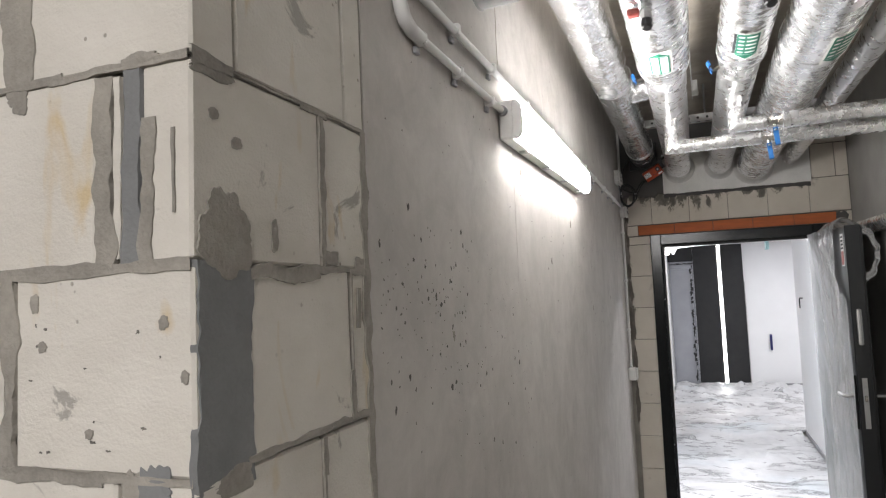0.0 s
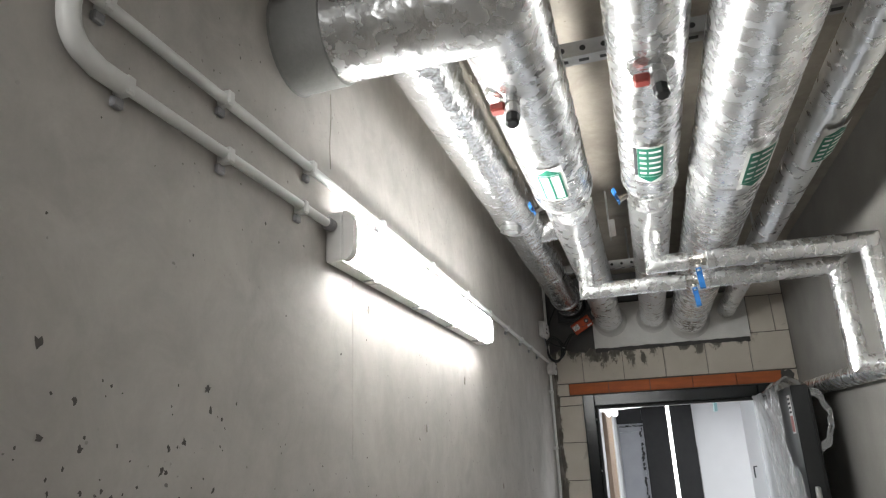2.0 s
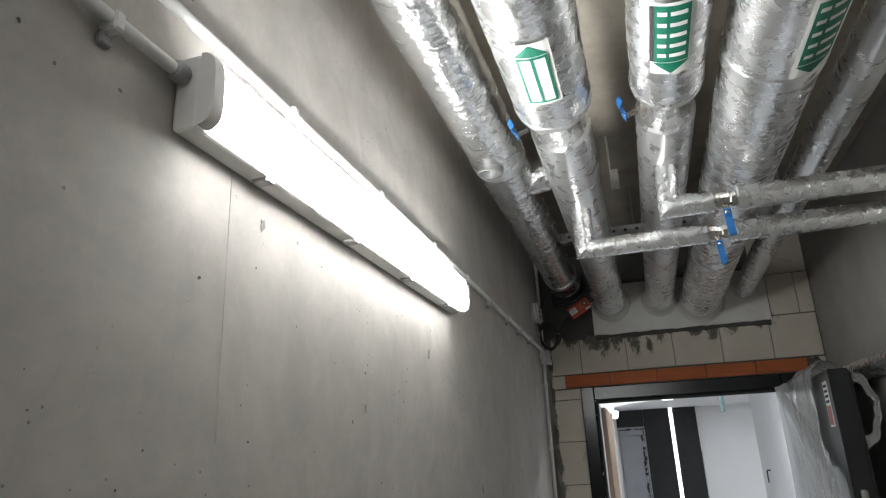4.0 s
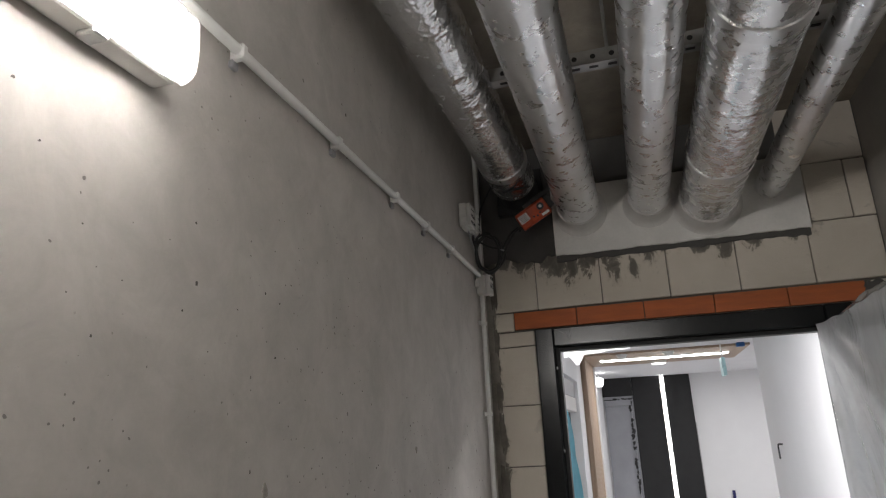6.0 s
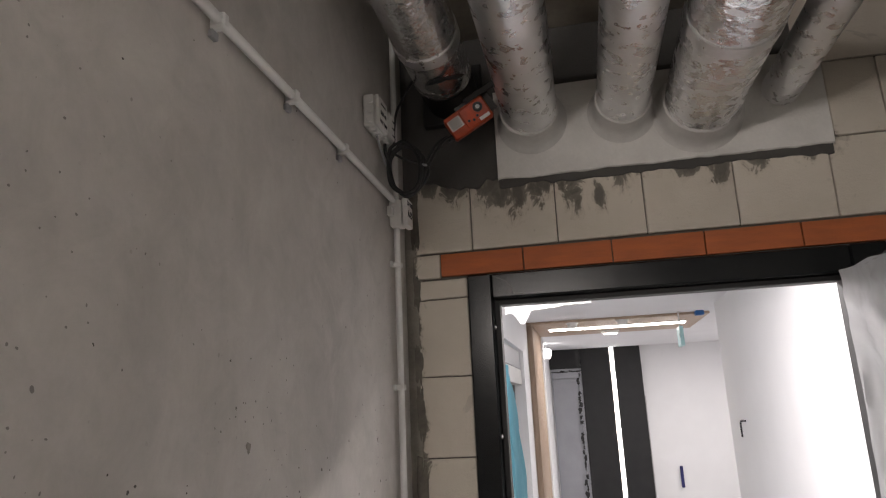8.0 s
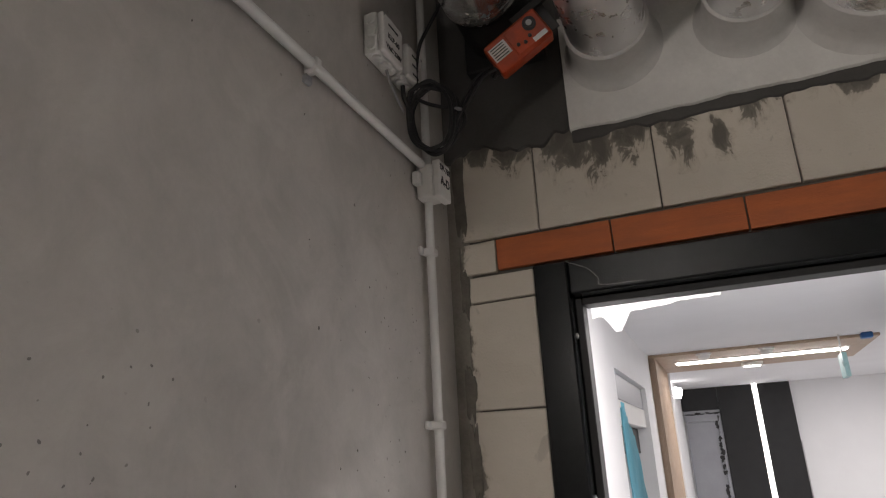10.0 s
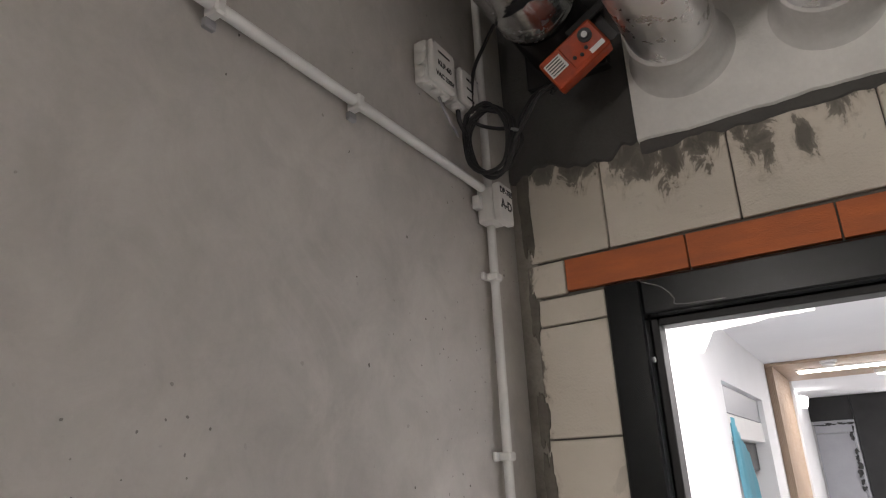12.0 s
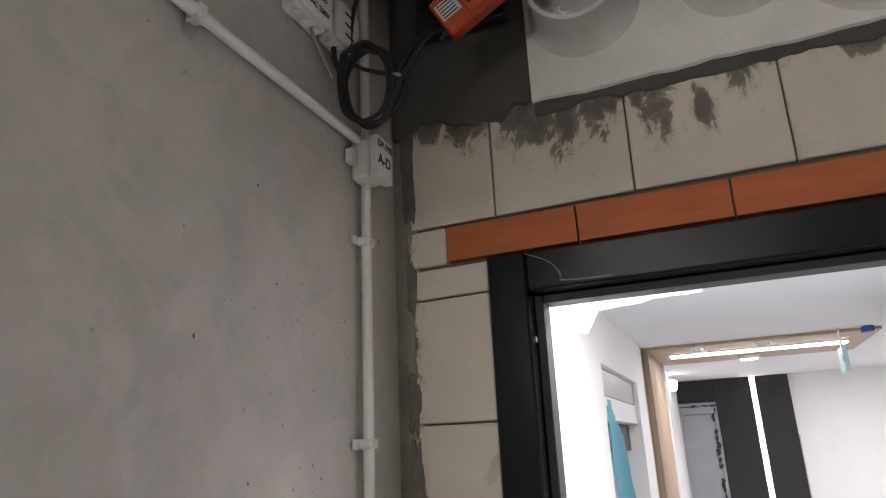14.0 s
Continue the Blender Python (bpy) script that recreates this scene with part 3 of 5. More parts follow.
def entrance_leaf():
    d = thing("steel_door", (LX0, LY1, 0), "open dark grey steel door leaf half wrapped in plastic film", "door")
    leaf = part("leaf", box(LX0, LX1, LY0, LY1, 0.012, LZ, 0.004), "leaf", d)
    part("edge_rebate", box(LX0 + 0.052, LX1 + 0.010, LY0 + 0.012, LY1, 0.012, LZ - 0.012, 0.003), "leaf", d)
    lock = part("lock_plate", box(LX0 + 0.022, LX0 + 0.046, LY0 - 0.003, LY0 + 0.004, 0.93, 1.19, 0.001), "steel", d, "brushed steel lock faceplate")
    part("latch", box(LX0 + 0.027, LX0 + 0.041, LY0 - 0.012, LY0 + 0.002, 1.07, 1.10, 0.002), "chrome", d)
    part("strike_plate", box(LX0 + 0.022, LX0 + 0.046, LY0 - 0.003, LY0 + 0.004, 1.36, 1.55, 0.008, 2), "steel", d, "brushed steel upper bolt plate")
    for sx, s in ((LX0, -1), (LX1 + 0.01, 1)):
        part("escutcheon", box(min(sx, sx + s * 0.009), max(sx, sx + s * 0.009), LY0 + 0.035, LY0 + 0.085, 0.92, 1.2, 0.003), "black", d)
        h = tube(curved([(sx + s * 0.006, LY0 + 0.06, 1.09), (sx + s * 0.045, LY0 + 0.06, 1.09), (sx + s * 0.058, LY0 + 0.075, 1.09), (sx + s * 0.058, LY0 + 0.175, 1.088)], 5), 0.0095, 12)
        part("lever", h, "steel", d, "satin steel lever handle", True)
    lab = part("door_label", box(LX0 - 0.0012, LX0 + 0.001, LY0 + 0.05, LY0 + 0.12, 1.78, 1.955), "paper", d, "small red and white rating label")
    part("print", box(LX0 - 0.002, LX0, LY0 + 0.057, LY0 + 0.113, 1.787, 1.86), "red_print", lab)
    for k in range(4):
        part("print", box(LX0 - 0.002, LX0, LY0 + 0.06, LY0 + 0.11, 1.872 + k * 0.02, 1.882 + k * 0.02), "ink", lab)
    part("wrap", film_sheet(LX0, LY0 - 0.004, LY1 + 0.014, 0.1, LZ + 0.02, (LY0 + 0.06, 1.85, 0.16, 0.21)), "film", d, "creased translucent plastic wrapping", True)
    # surplus film gathered over the top of the leaf
    bm = bmesh.new()
    rows = []
    for i in range(40):
        u = i / 39
        row = []
        for j in range(9):
            v = j / 8
            rise = 0.052 * math.sin(math.pi * min(1, 0.12 + v)) * (0.35 + 0.65 * min(1, u * 2.2)) * (1 + 0.4 * noise.noise(Vector((u * 7, v, 2))))
            row.append(bm.verts.new((LX0 - 0.02 + 0.135 * v + 0.006 * noise.noise(Vector((u * 12, v * 3, 6))), LY1 + 0.01 - 0.80 * u, LZ + 0.003 + rise + 0.006 * noise.noise(Vector((u * 18, v * 5, 1))))))
        rows.append(row)
    for a, b in zip(rows, rows[1:]):
        for i in range(8):
            bm.faces.new((a[i], a[i + 1], b[i + 1], b[i]))
    part("top_fold", bm, "film", d, "surplus film bunched over the top", True)
    # loose flap hanging past the free edge
    bm = bmesh.new()
    rows = []
    for j in range(22):
        a = math.pi * (0.06 + 0.9 * j / 21)
        r = 0.115 + 0.02 * noise.noise(Vector((j * 0.4, 1, 1)))
        cx, cz = LX1 - 0.01, 1.84
        row = []
        for i in range(5):
            q = r * (0.8 + 0.07 * i)
            row.append(bm.verts.new((cx + q * math.sin(a) * 0.75, LY0 + 0.02 + 0.012 * noise.noise(Vector((i * 0.9, j * 0.5, 5))), cz + q * math.cos(a) * 1.25)))
        rows.append(row)
    for a, b in zip(rows, rows[1:]):
        for i in range(4):
            bm.faces.new((a[i], a[i + 1], b[i + 1], b[i]))
    part("loose_flap", bm, "tape", d, "torn curl of plastic film", True)
    for z in (0.25, 1.05, 1.8):
        part("hinge", lathe((LX0 + 0.02, LY1 + 0.012, z), (0, 0, 1), [(0, 0.009), (0.09, 0.009)], 12), "steel", d)
    return d


entrance_leaf()

# scrap of film caught on the far side of the frame's head
bm = bmesh.new()
rows = []
for i in range(24):
    u = i / 23
    row = []
    for j in range(6):
        drop = (0.006 + 0.045 * max(0, 1 - abs(u - 0.2) * 9) + 0.018 * max(0, 1 - u * 1.2)) * j / 5
        row.append(bm.verts.new((OX0 + 0.012 + 0.26 * u, YW + 0.10 + 0.008 * noise.noise(Vector((u * 6, j * 0.6, 2))) - 0.012, OZ - 0.002 - drop + 0.004 * noise.noise(Vector((u * 14, j, 0))))))
    rows.append(row)
for a, b in zip(rows, rows[1:]):
    for j in range(5):
        bm.faces.new((a[j], a[j + 1], b[j + 1], b[j]))
solo("film_scrap", bm, "scrap", "torn white film scrap hanging from the door head", "plastic film", smooth=True)

# ---- pipes ----
def label_sheet(parent, axis_x, axis_z, r, y0, length, turn, forward, black=False, solid=True):
    """A curved pipe marker: white sheet, green arrow and ruled panel. turn: degrees off straight down, towards +x."""
    def patch(a0, a1, ya, yb, lift, mat, name):
        b = bmesh.new()
        prev = None
        for k in range(7):
            a = radians(turn + a0 + (a1 - a0) * k / 6)
            x, z = axis_x + (r + lift) * math.sin(a), axis_z - (r + lift) * math.cos(a)
            pair = (b.verts.new((x, ya, z)), b.verts.new((x, yb, z)))
            if prev:
                b.faces.new((*prev, pair[1], pair[0]))
            prev = pair
        return part(name, b, mat, parent if name == "pipe_marker" else sheet)
    half = math.degrees(0.040 / r)
    sheet = patch(-half, half, y0, y0 + length, 0.0035, "paper", "pipe_marker")
    tagged(sheet, "white and green flow marker sticker")
    tip = 0.034
    ya, yb = (y0 + 0.008, y0 + length - tip - 0.012) if forward else (y0 + tip + 0.012, y0 + length - 0.008)
    w = half * 0.78
    if solid:
        patch(-w, w, ya, yb, 0.0045, "green", "print")
        for k in range(5):
            yy = ya + (yb - ya) * (k + 0.35) / 5.4
            patch(-w * 0.82, -w * 0.3, yy + 0.004, yy + 0.016, 0.0052, "paper", "print")
            patch(-w * 0.12, w * 0.8, yy + 0.004, yy + 0.016, 0.0052, "paper", "print")
    else:
        patch(-w, w, ya, ya + 0.008, 0.0045, "green", "print")
        patch(-w, w, yb - 0.008, yb, 0.0045, "green", "print")
        for a in (-w, -w * 0.1, w * 0.82):
            patch(a, a + w * 0.18, ya, yb, 0.0047, "green", "print")
    if black:
        patch(-half, -w * 1.02, ya, yb, 0.0046, "ink", "print")
    b = bmesh.new()
    ends = []
    base, point = (yb + 0.003, y0 + length - 0.004) if forward else (ya - 0.003, y0 + 0.004)
    for k in range(6):
        f = k / 5
        row = []
        for s in range(5):
            a = radians(turn + w * 1.1 * (1 - f) * (s / 2 - 1))
            row.append(b.verts.new((axis_x + (r + 0.0045) * math.sin(a), base + (point - base) * f, axis_z - (r + 0.0045) * math.cos(a))))
        ends.append(row)
    for p, q in zip(ends, ends[1:]):
        for s in range(4):
            b.faces.new((p[s], p[s + 1], q[s + 1], q[s]))
    part("arrow", b, "green", sheet)


def band(x, z, r, y, width=0.03, mat="foil_old"):
    return lathe((x, y, z), (0, 1, 0), [(0, r + 0.001), (0.003, r + 0.004), (width - 0.003, r + 0.004), (width, r + 0.001)], 28)


def tap(parent, x, y, z):
    """Small drain tap with red handle pointing down from a pipe."""
    part("tap_rosette", lathe((x, y, z + 0.012), (0, 0, -1), [(0, 0.05), (0.012, 0.045), (0.018, 0.02)], 16), "foil_old", parent)
    body = part("drain_tap", lathe((x + 0.01, y, z), (0, -0.35, -1), [(0, 0.011), (0.012, 0.011), (0.013, 0.016), (0.03, 0.016), (0.031, 0.012), (0.042, 0.012), (0.043, 0.017), (0.062, 0.017), (0.064, 0.012), (0.075, 0.010)], 12), "steel", parent, "small plated drain tap")
    part("tap_cap", lathe((x + 0.01, y - 0.021, z - 0.06), (0, -0.35, -1), [(0, 0.0155), (0.022, 0.0155), (0.026, 0.011)], 8), "black", body)
    part("tap_handle", box(x - 0.038, x - 0.006, y - 0.014, y + 0.014, z - 0.036, z - 0.016, 0.004), "red_plastic", body, "dull red tap handle")


def lever_valve(parent, at, stem, along, length=0.09, mat="blue_plastic"):
    """A ball valve's stem and flat cranked lever."""
    at, stem, along = Vector(at), Vector(stem).normalized(), Vector(along).normalized()
    part("valve_stem", lathe(at, stem, [(0, 0.009), (0.03, 0.009), (0.034, 0.006)], 10), "chrome", parent)
    across = stem.cross(along)
    b = bmesh.new()
    line = [(-0.012, 0.03), (0.012, 0.03), (0.03, 0.042), (length, 0.046), (length + 0.012, 0.04)]
    rows = []
    for d, h in line:
        rows.append([b.verts.new(at + along * d + stem * (h + t) + across * w) for w, t in ((-0.011, 0), (0.011, 0), (0.011, 0.004), (-0.011, 0.004))])
    for p, q in zip(rows, rows[1:]):
        for k in range(4):
            b.faces.new((p[k], p[(k + 1) % 4], q[(k + 1) % 4], q[k]))
    b.faces.new(rows[0])
    b.faces.new(rows[-1])
    part("lever", b, mat, parent, "blue coated valve lever")


AX, AZ, AR = -0.30, 2.655, 0.086
BX, BZ, BR = -0.062, 2.548, 0.086
CX, CZ, CR = 0.205, 2.543, 0.082
DX, DZ, DR = 0.418, 2.515, 0.103
EX, EZ, ER = 0.648, 2.552, 0.052
GROUP = "foil-wrapped pipes under the soffit"

# A: duct along the wall with a test port and a tee
pipe = thing("insulated_duct", (AX, 3.0, AZ), "foil-wrapped duct with an open test port beside concrete wall", "pipe", GROUP)
part("foil_wrap", tube([(AX, 1.66, AZ), (AX, 4.78, AZ)], AR, 52, 0.012, 0.0055, 1.0), "foil_old", pipe, "", True)
part("tape_band", band(AX, AZ, AR, 3.0, 0.05), "foil_smooth", pipe, "", True)
part("tape_band", band(AX, AZ, AR, 4.55, 0.05), "foil_smooth", pipe, "", True)
part("test_port", lathe((AX - 0.01, 2.95, AZ - AR + 0.006), (-0.1, 0, -1), [(0, 0.042), (0.02, 0.040), (0.022, 0.036), (0.02, 0.031), (-0.02, 0.029), (-0.02, 0.001)], 20), "steel", pipe, "round open steel test port", True)
part("tee", tube([(AX, 3.25, AZ - 0.01), (BX, 3.25, AZ + 0.02)], 0.062, 24, 0.03, 0.006, 3.0), "foil_old", pipe, "", True)
part("end_ring", lathe((AX, 4.77, AZ), (0, 1, 0), [(0, AR + 0.001), (0.012, AR + 0.002), (0.03, AR - 0.008), (0.036, AR - 0.03), (0.12, AR - 0.03)], 28), "foil_old", pipe, "crumpled foil end", True)
# flat black patch paints the shade inside a tear in the foil
part("tear", turned(blob(0, 0, 0.085, 0.022, 3.3, 30, 0.6, 0.002), Matrix.Translation((AX + 0.03, 4.66, AZ - AR - 0.003)) @ Matrix.Rotation(radians(-90), 4, "X") @ Matrix.Rotation(radians(12), 4, "Y")), "black", pipe, "dark slit torn in the foil")

# B: elbow out of the wall, valve, small branch
pipe = thing("insulated_pipe", (BX, 3.0, BZ), "foil-wrapped pipe bending out of concrete wall, with valve", "pipe", GROUP)
part("foil_wrap", tube([(XL + 0.002, 1.575, BZ - 0.01), (BX, 1.575, BZ - 0.01), (BX, 2.550, BZ)], 0.094, 52, 0.012, 0.0065, 8.0), "foil", pipe, "", True)
part("wall_collar", lathe((XL + 0.001, 1.575, BZ - 0.01), (1, 0, 0), [(0, 0.104), (0.004, 0.1), (0.10, 0.098), (0.104, 0.09)], 32), "collar", pipe, "grey coated sleeve at the wall", True)
part("end_disc", lathe((BX, 2.535, BZ), (0, 1, 0), [(0, 0.096), (0.02, 0.094), (0.026, 0.06)], 28), "foil_smooth", pipe, "", True)
part("valve_body", lathe((BX, 2.530, BZ), (0, 1, 0), [(0, 0.034), (0.03, 0.04), (0.05, 0.034), (0.09, 0.045), (0.11, 0.036), (0.2, 0.034)], 16), "foil_old", pipe, "", True)
lever_valve(pipe, (BX - 0.078, 2.63, BZ - 0.03), (-1, 0, -0.35), (0.15, -1, 0.1), 0.05)
part("foil_wrap", tube([(BX, 2.700, BZ), (BX, 4.90, BZ)], 0.080, 48, 0.012, 0.0008, 5.0), "foil_smooth", pipe, "", True)
part("end_disc", lathe((BX, 2.696, BZ), (0, 1, 0), [(0, 0.05), (0.006, 0.076), (0.05, 0.079)], 28), "foil", pipe, "", True)
part("coated_sleeve", lathe((BX, 4.862, BZ), (0, 1, 0), [(0, 0.08), (0.004, 0.0865), (0.05, 0.088), (0.08, 0.092), (0.097, 0.101), (0.103, 0.113)], 36), "sleeve", pipe, "matt white coated sleeve at the wall", True)
tap(pipe, BX - 0.025, 1.785, BZ - 0.09)
label_sheet(pipe, BX, BZ, 0.100, 2.165, 0.23, -2, False, False, False)

# C
pipe = thing("insulated_pipe", (CX, 3.0, CZ), "foil-wrapped pipe with shut-off valve, drain tap and marker", "pipe", GROUP)
part("foil_wrap", tube([(CX, -1.4, CZ), (CX, 2.550, CZ)], CR, 48, 0.012, 0.0065, 14.0), "foil", pipe, "", True)
part("end_disc", lathe((CX, 2.535, CZ), (0, 1, 0), [(0, CR + 0.003), (0.02, CR), (0.026, 0.05)], 28), "foil_smooth", pipe, "", True)
part("valve_body", lathe((CX, 2.530, CZ), (0, 1, 0), [(0, 0.034), (0.03, 0.04), (0.05, 0.034), (0.09, 0.045), (0.11, 0.036), (0.2, 0.034)], 16), "foil_old", pipe, "", True)
lever_valve(pipe, (CX - 0.072, 2.62, CZ - 0.03), (-1, 0, -0.35), (0.05, -1, 0.25), 0.05)
part("foil_wrap", tube([(CX, 2.700, CZ), (CX, 4.90, CZ)], 0.074, 48, 0.012, 0.0008, 19.0), "foil_smooth", pipe, "", True)
part("end_disc", lathe((CX, 2.696, CZ), (0, 1, 0), [(0, 0.05), (0.006, 0.071), (0.06, 0.074)], 28), "foil", pipe, "", True)
part("coated_sleeve", lathe((CX, 4.862, CZ), (0, 1, 0), [(0, 0.074), (0.004, 0.0795), (0.05, 0.081), (0.08, 0.085), (0.097, 0.094), (0.103, 0.106)], 36), "sleeve", pipe, "matt white coated sleeve at the wall", True)
tap(pipe, CX, 1.785, CZ - 0.08)
label_sheet(pipe, CX, CZ, CR + 0.006, 2.145, 0.235, -4, True, True)

# D
pipe = thing("insulated_pipe", (DX, 3.0, DZ), "thick foil-wrapped pipe with green flow marker", "pipe", GROUP)
part("foil_wrap", tube([(DX, -1.4, DZ), (DX, 4.90, DZ)], DR, 52, 0.012, 0.0045, 25.0), "foil", pipe, "", True)
for yy in (1.2, 2.42, 3.6, 4.42):
    part("tape_band", band(DX, DZ, DR, yy, 0.05), "foil_smooth", pipe, "", True)
part("coated_sleeve", lathe((DX, 4.862, DZ), (0, 1, 0), [(0, DR), (0.004, DR + 0.005), (0.05, DR + 0.007), (0.08, DR + 0.011), (0.097, DR + 0.02), (0.103, DR + 0.032)], 36), "sleeve", pipe, "matt white coated sleeve at the wall", True)
label_sheet(pipe, DX, DZ, DR + 0.006, 2.155, 0.25, 20, True)

# E
pipe = thing("insulated_pipe", (EX, 3.0, EZ), "slim foil-wrapped pipe beside the thick one", "pipe", GROUP)
part("foil_wrap", tube([(EX, -1.4, EZ), (EX, 4.97, EZ)], ER, 32, 0.012, 0.0008, 31.0), "foil_smooth", pipe, "", True)
label_sheet(pipe, EX, EZ, ER + 0.005, 2.30, 0.215, 22, False)


def branch(x, y, z, top, x1, drop, wall_x, label):
    """Small wrapped branch: out of a pipe, across, down the far wall and along it."""
    p = thing("branch_pipe", (x, y, z), label, "pipe", "small branch pipes")
    r = 0.031
    part("foil_wrap", tube([(x, y, top), (x, y, z), (0.305, y, z)], r, 24, 0.01, 0.0035, 40 + y), "foil", p, "", True)
    valve = part("valve_body", lathe((0.30, y, z), (1, 0, 0), [(0, 0.016), (0.012, 0.016), (0.013, 0.021), (0.03, 0.021), (0.032, 0.017), (0.048, 0.017), (0.05, 0.021), (0.064, 0.021), (0.065, 0.015), (0.08, 0.015)], 8), "chrome", p, "plated ball valve")
    lever_valve(p, (0.334, y, z - 0.012), (0.05, -0.35, -0.9), (0.12, 0.55, -0.7), 0.045)
    part("foil_wrap", tube([(0.365, y, z), (x1, y, z), (x1, y, drop), (wall_x, y + 0.05, drop), (wall_x, YW - 0.002, drop + 0.035)], r + 0.002, 24, 0.01, 0.0035, 50 + y), "foil", p, "", True)
    part("tape_band", lathe((0.365, y, z), (1, 0, 0), [(0, 0.02), (0.002, r + 0.005), (0.025, r + 0.005), (0.028, r)], 20), "foil_old", p, "", True)


branch(BX, 3.165, 2.34, 2.5, 0.822, 1.99, 0.93, "small foil-wrapped branch pipe with ball valve, dropping to wall")
branch(CX - 0.01, 2.915, 2.352, 2.5, 0.862, 1.975, 0.945, "small foil-wrapped branch pipe with blue-levered ball valve")

# duct crossing nearer the passage, half out of sight
pipe = thing("insulated_duct", (-0.3, 1.2, 2.6), "short wrapped duct out of the wall near the passage", "pipe", GROUP)
part("foil_wrap", tube([(XL + 0.002, 1.24, 2.66), (-0.1, 1.24, 2.66), (-0.1, -2.55, 2.66)], 0.08, 28, 0.04, 0.004, 60.0), "foil", pipe, "", True)


# hangers
def hanger(y, z, x0, x1):
    h = thing("pipe_hanger", (x0, y, z), "slotted galvanised steel rail hung under the soffit", "bracket", "pipe hangers")
    rail = bmesh.new()
    box(x0, x1, y - 0.02, y + 0.02, z, z + 0.003, bm=rail)
    box(x0, x1, y - 0.02, y - 0.017, z + 0.0032, z + 0.041, bm=rail)
    box(x0, x1, y + 0.017, y + 0.02, z + 0.0032, z + 0.041, bm=rail)
    part("rail", rail, "steel", h)
    k = x0 + 0.03
    while k < x1 - 0.03:
        part("slot", lathe((k, y - 0.0205, z + 0.02), (0, 1, 0), [(0, 0.0075), (0.0008, 0.0075)], 10), "black", h)
        part("slot", box(k - 0.012, k + 0.012, y - 0.006, y + 0.006, z - 0.0008, z + 0.0002), "black", h)
        k += 0.05
    for x in (x0 + 0.015, (x0 + x1) / 2 - 0.08, x1 - 0.015):
        part("rod", tube([(x, y, z + 0.002), (x, y, CEIL)], 0.005, 8), "steel", h)


hanger(2.0, 2.645, -0.16, 0.74)
hanger(4.02, 2.645, -0.36, 0.74)
hanger(0.4, 2.645, -0.2, 0.74)
clip = thing("pipe_bracket", (0.055, 3.5, 2.66), "galvanised pipe bracket plate", "bracket")
part("plate", box(0.04, 0.046, 3.44, 3.5, 2.64, CEIL, 0.001), "steel", clip)
part("flange", box(0.0465, 0.07, 3.44, 3.445, 2.64, 2.72, 0.001), "steel", clip)

# ---- lamp ----
lamp = thing("batten_lamp", (XL, 2.35, 2.17), "lit sealed white batten lamp on concrete wall", "lamp")
LY = (1.725, 2.992)


def leaned(bm):
    """The fitting hangs slightly out of level."""
    for v in bm.verts:
        v.co.z += (v.co.y - 2.36) * 0.011
    return bm


def lamp_section(y0, y1, grow=0.0):
    """Shallow tray-shaped cover, flat in front with rounded shoulders."""
    half = [(0.0405, 0.052), (0.048, 0.051), (0.057, 0.045), (0.062, 0.036), (0.064, 0.02)]
    prof = [(XL + d + grow, 2.184 - h - grow) for d, h in half] + [(XL + d + grow, 2.184 + h + grow) for d, h in half[::-1]]
    b = bmesh.new()
    rows = [[b.verts.new((x, y, z)) for x, z in prof] for y in (y0, y1)]
    for k in range(len(prof)):
        j = (k + 1) % len(prof)
        b.faces.new((rows[0][k], rows[0][j], rows[1][j], rows[1][k]))
    b.faces.new(rows[0])
    b.faces.new(rows[1])
    return b


part("housing", leaned(box(XL + 0.001, XL + 0.040, LY[0], LY[1], 2.130, 2.238, 0.006, 2)), "white_plastic", lamp)
part("diffuser", leaned(lamp_section(LY[0] + 0.02, LY[1] - 0.02)), "lamp", lamp, "glowing white diffuser", True)
part("end_cap", leaned(lamp_section(LY[0] - 0.002, LY[0] + 0.0195, 0.001)), "white_plastic", lamp, "", True)
part("end_cap", leaned(lamp_section(LY[1] - 0.0195, LY[1] + 0.006, 0.001)), "clear", lamp, "translucent end of the cover", True)
for k in range(4):
    yy = LY[0] + 0.17 + k * 0.32
    for z in (2.1235, 2.2365):
        part("clip", leaned(box(XL + 0.012, XL + 0.040, yy, yy + 0.022, z, z + 0.008, 0.002)), "steel", lamp)

# ---- conduits ----
def saddle(parent, x, y, z, upright=False):
    if upright:
        part("clip", box(x - 0.014, x + 0.0115, y - 0.013, y + 0.013, z - 0.008, z + 0.008, 0.003), "conduit", parent)
        part("clip_foot", box(XL + 0.0005, XL + 0.008, y - 0.03, y - 0.0135, z - 0.008, z + 0.008, 0.002), "conduit", parent)
    else:
        part("clip", box(x - 0.014, x + 0.0115, y - 0.008, y + 0.008, z - 0.013, z + 0.013, 0.003), "conduit", parent)
        part("clip_foot", box(XL + 0.0005, XL + 0.01, y - 0.009, y + 0.009, z - 0.028, z - 0.0135, 0.002), "grey_plastic", parent)


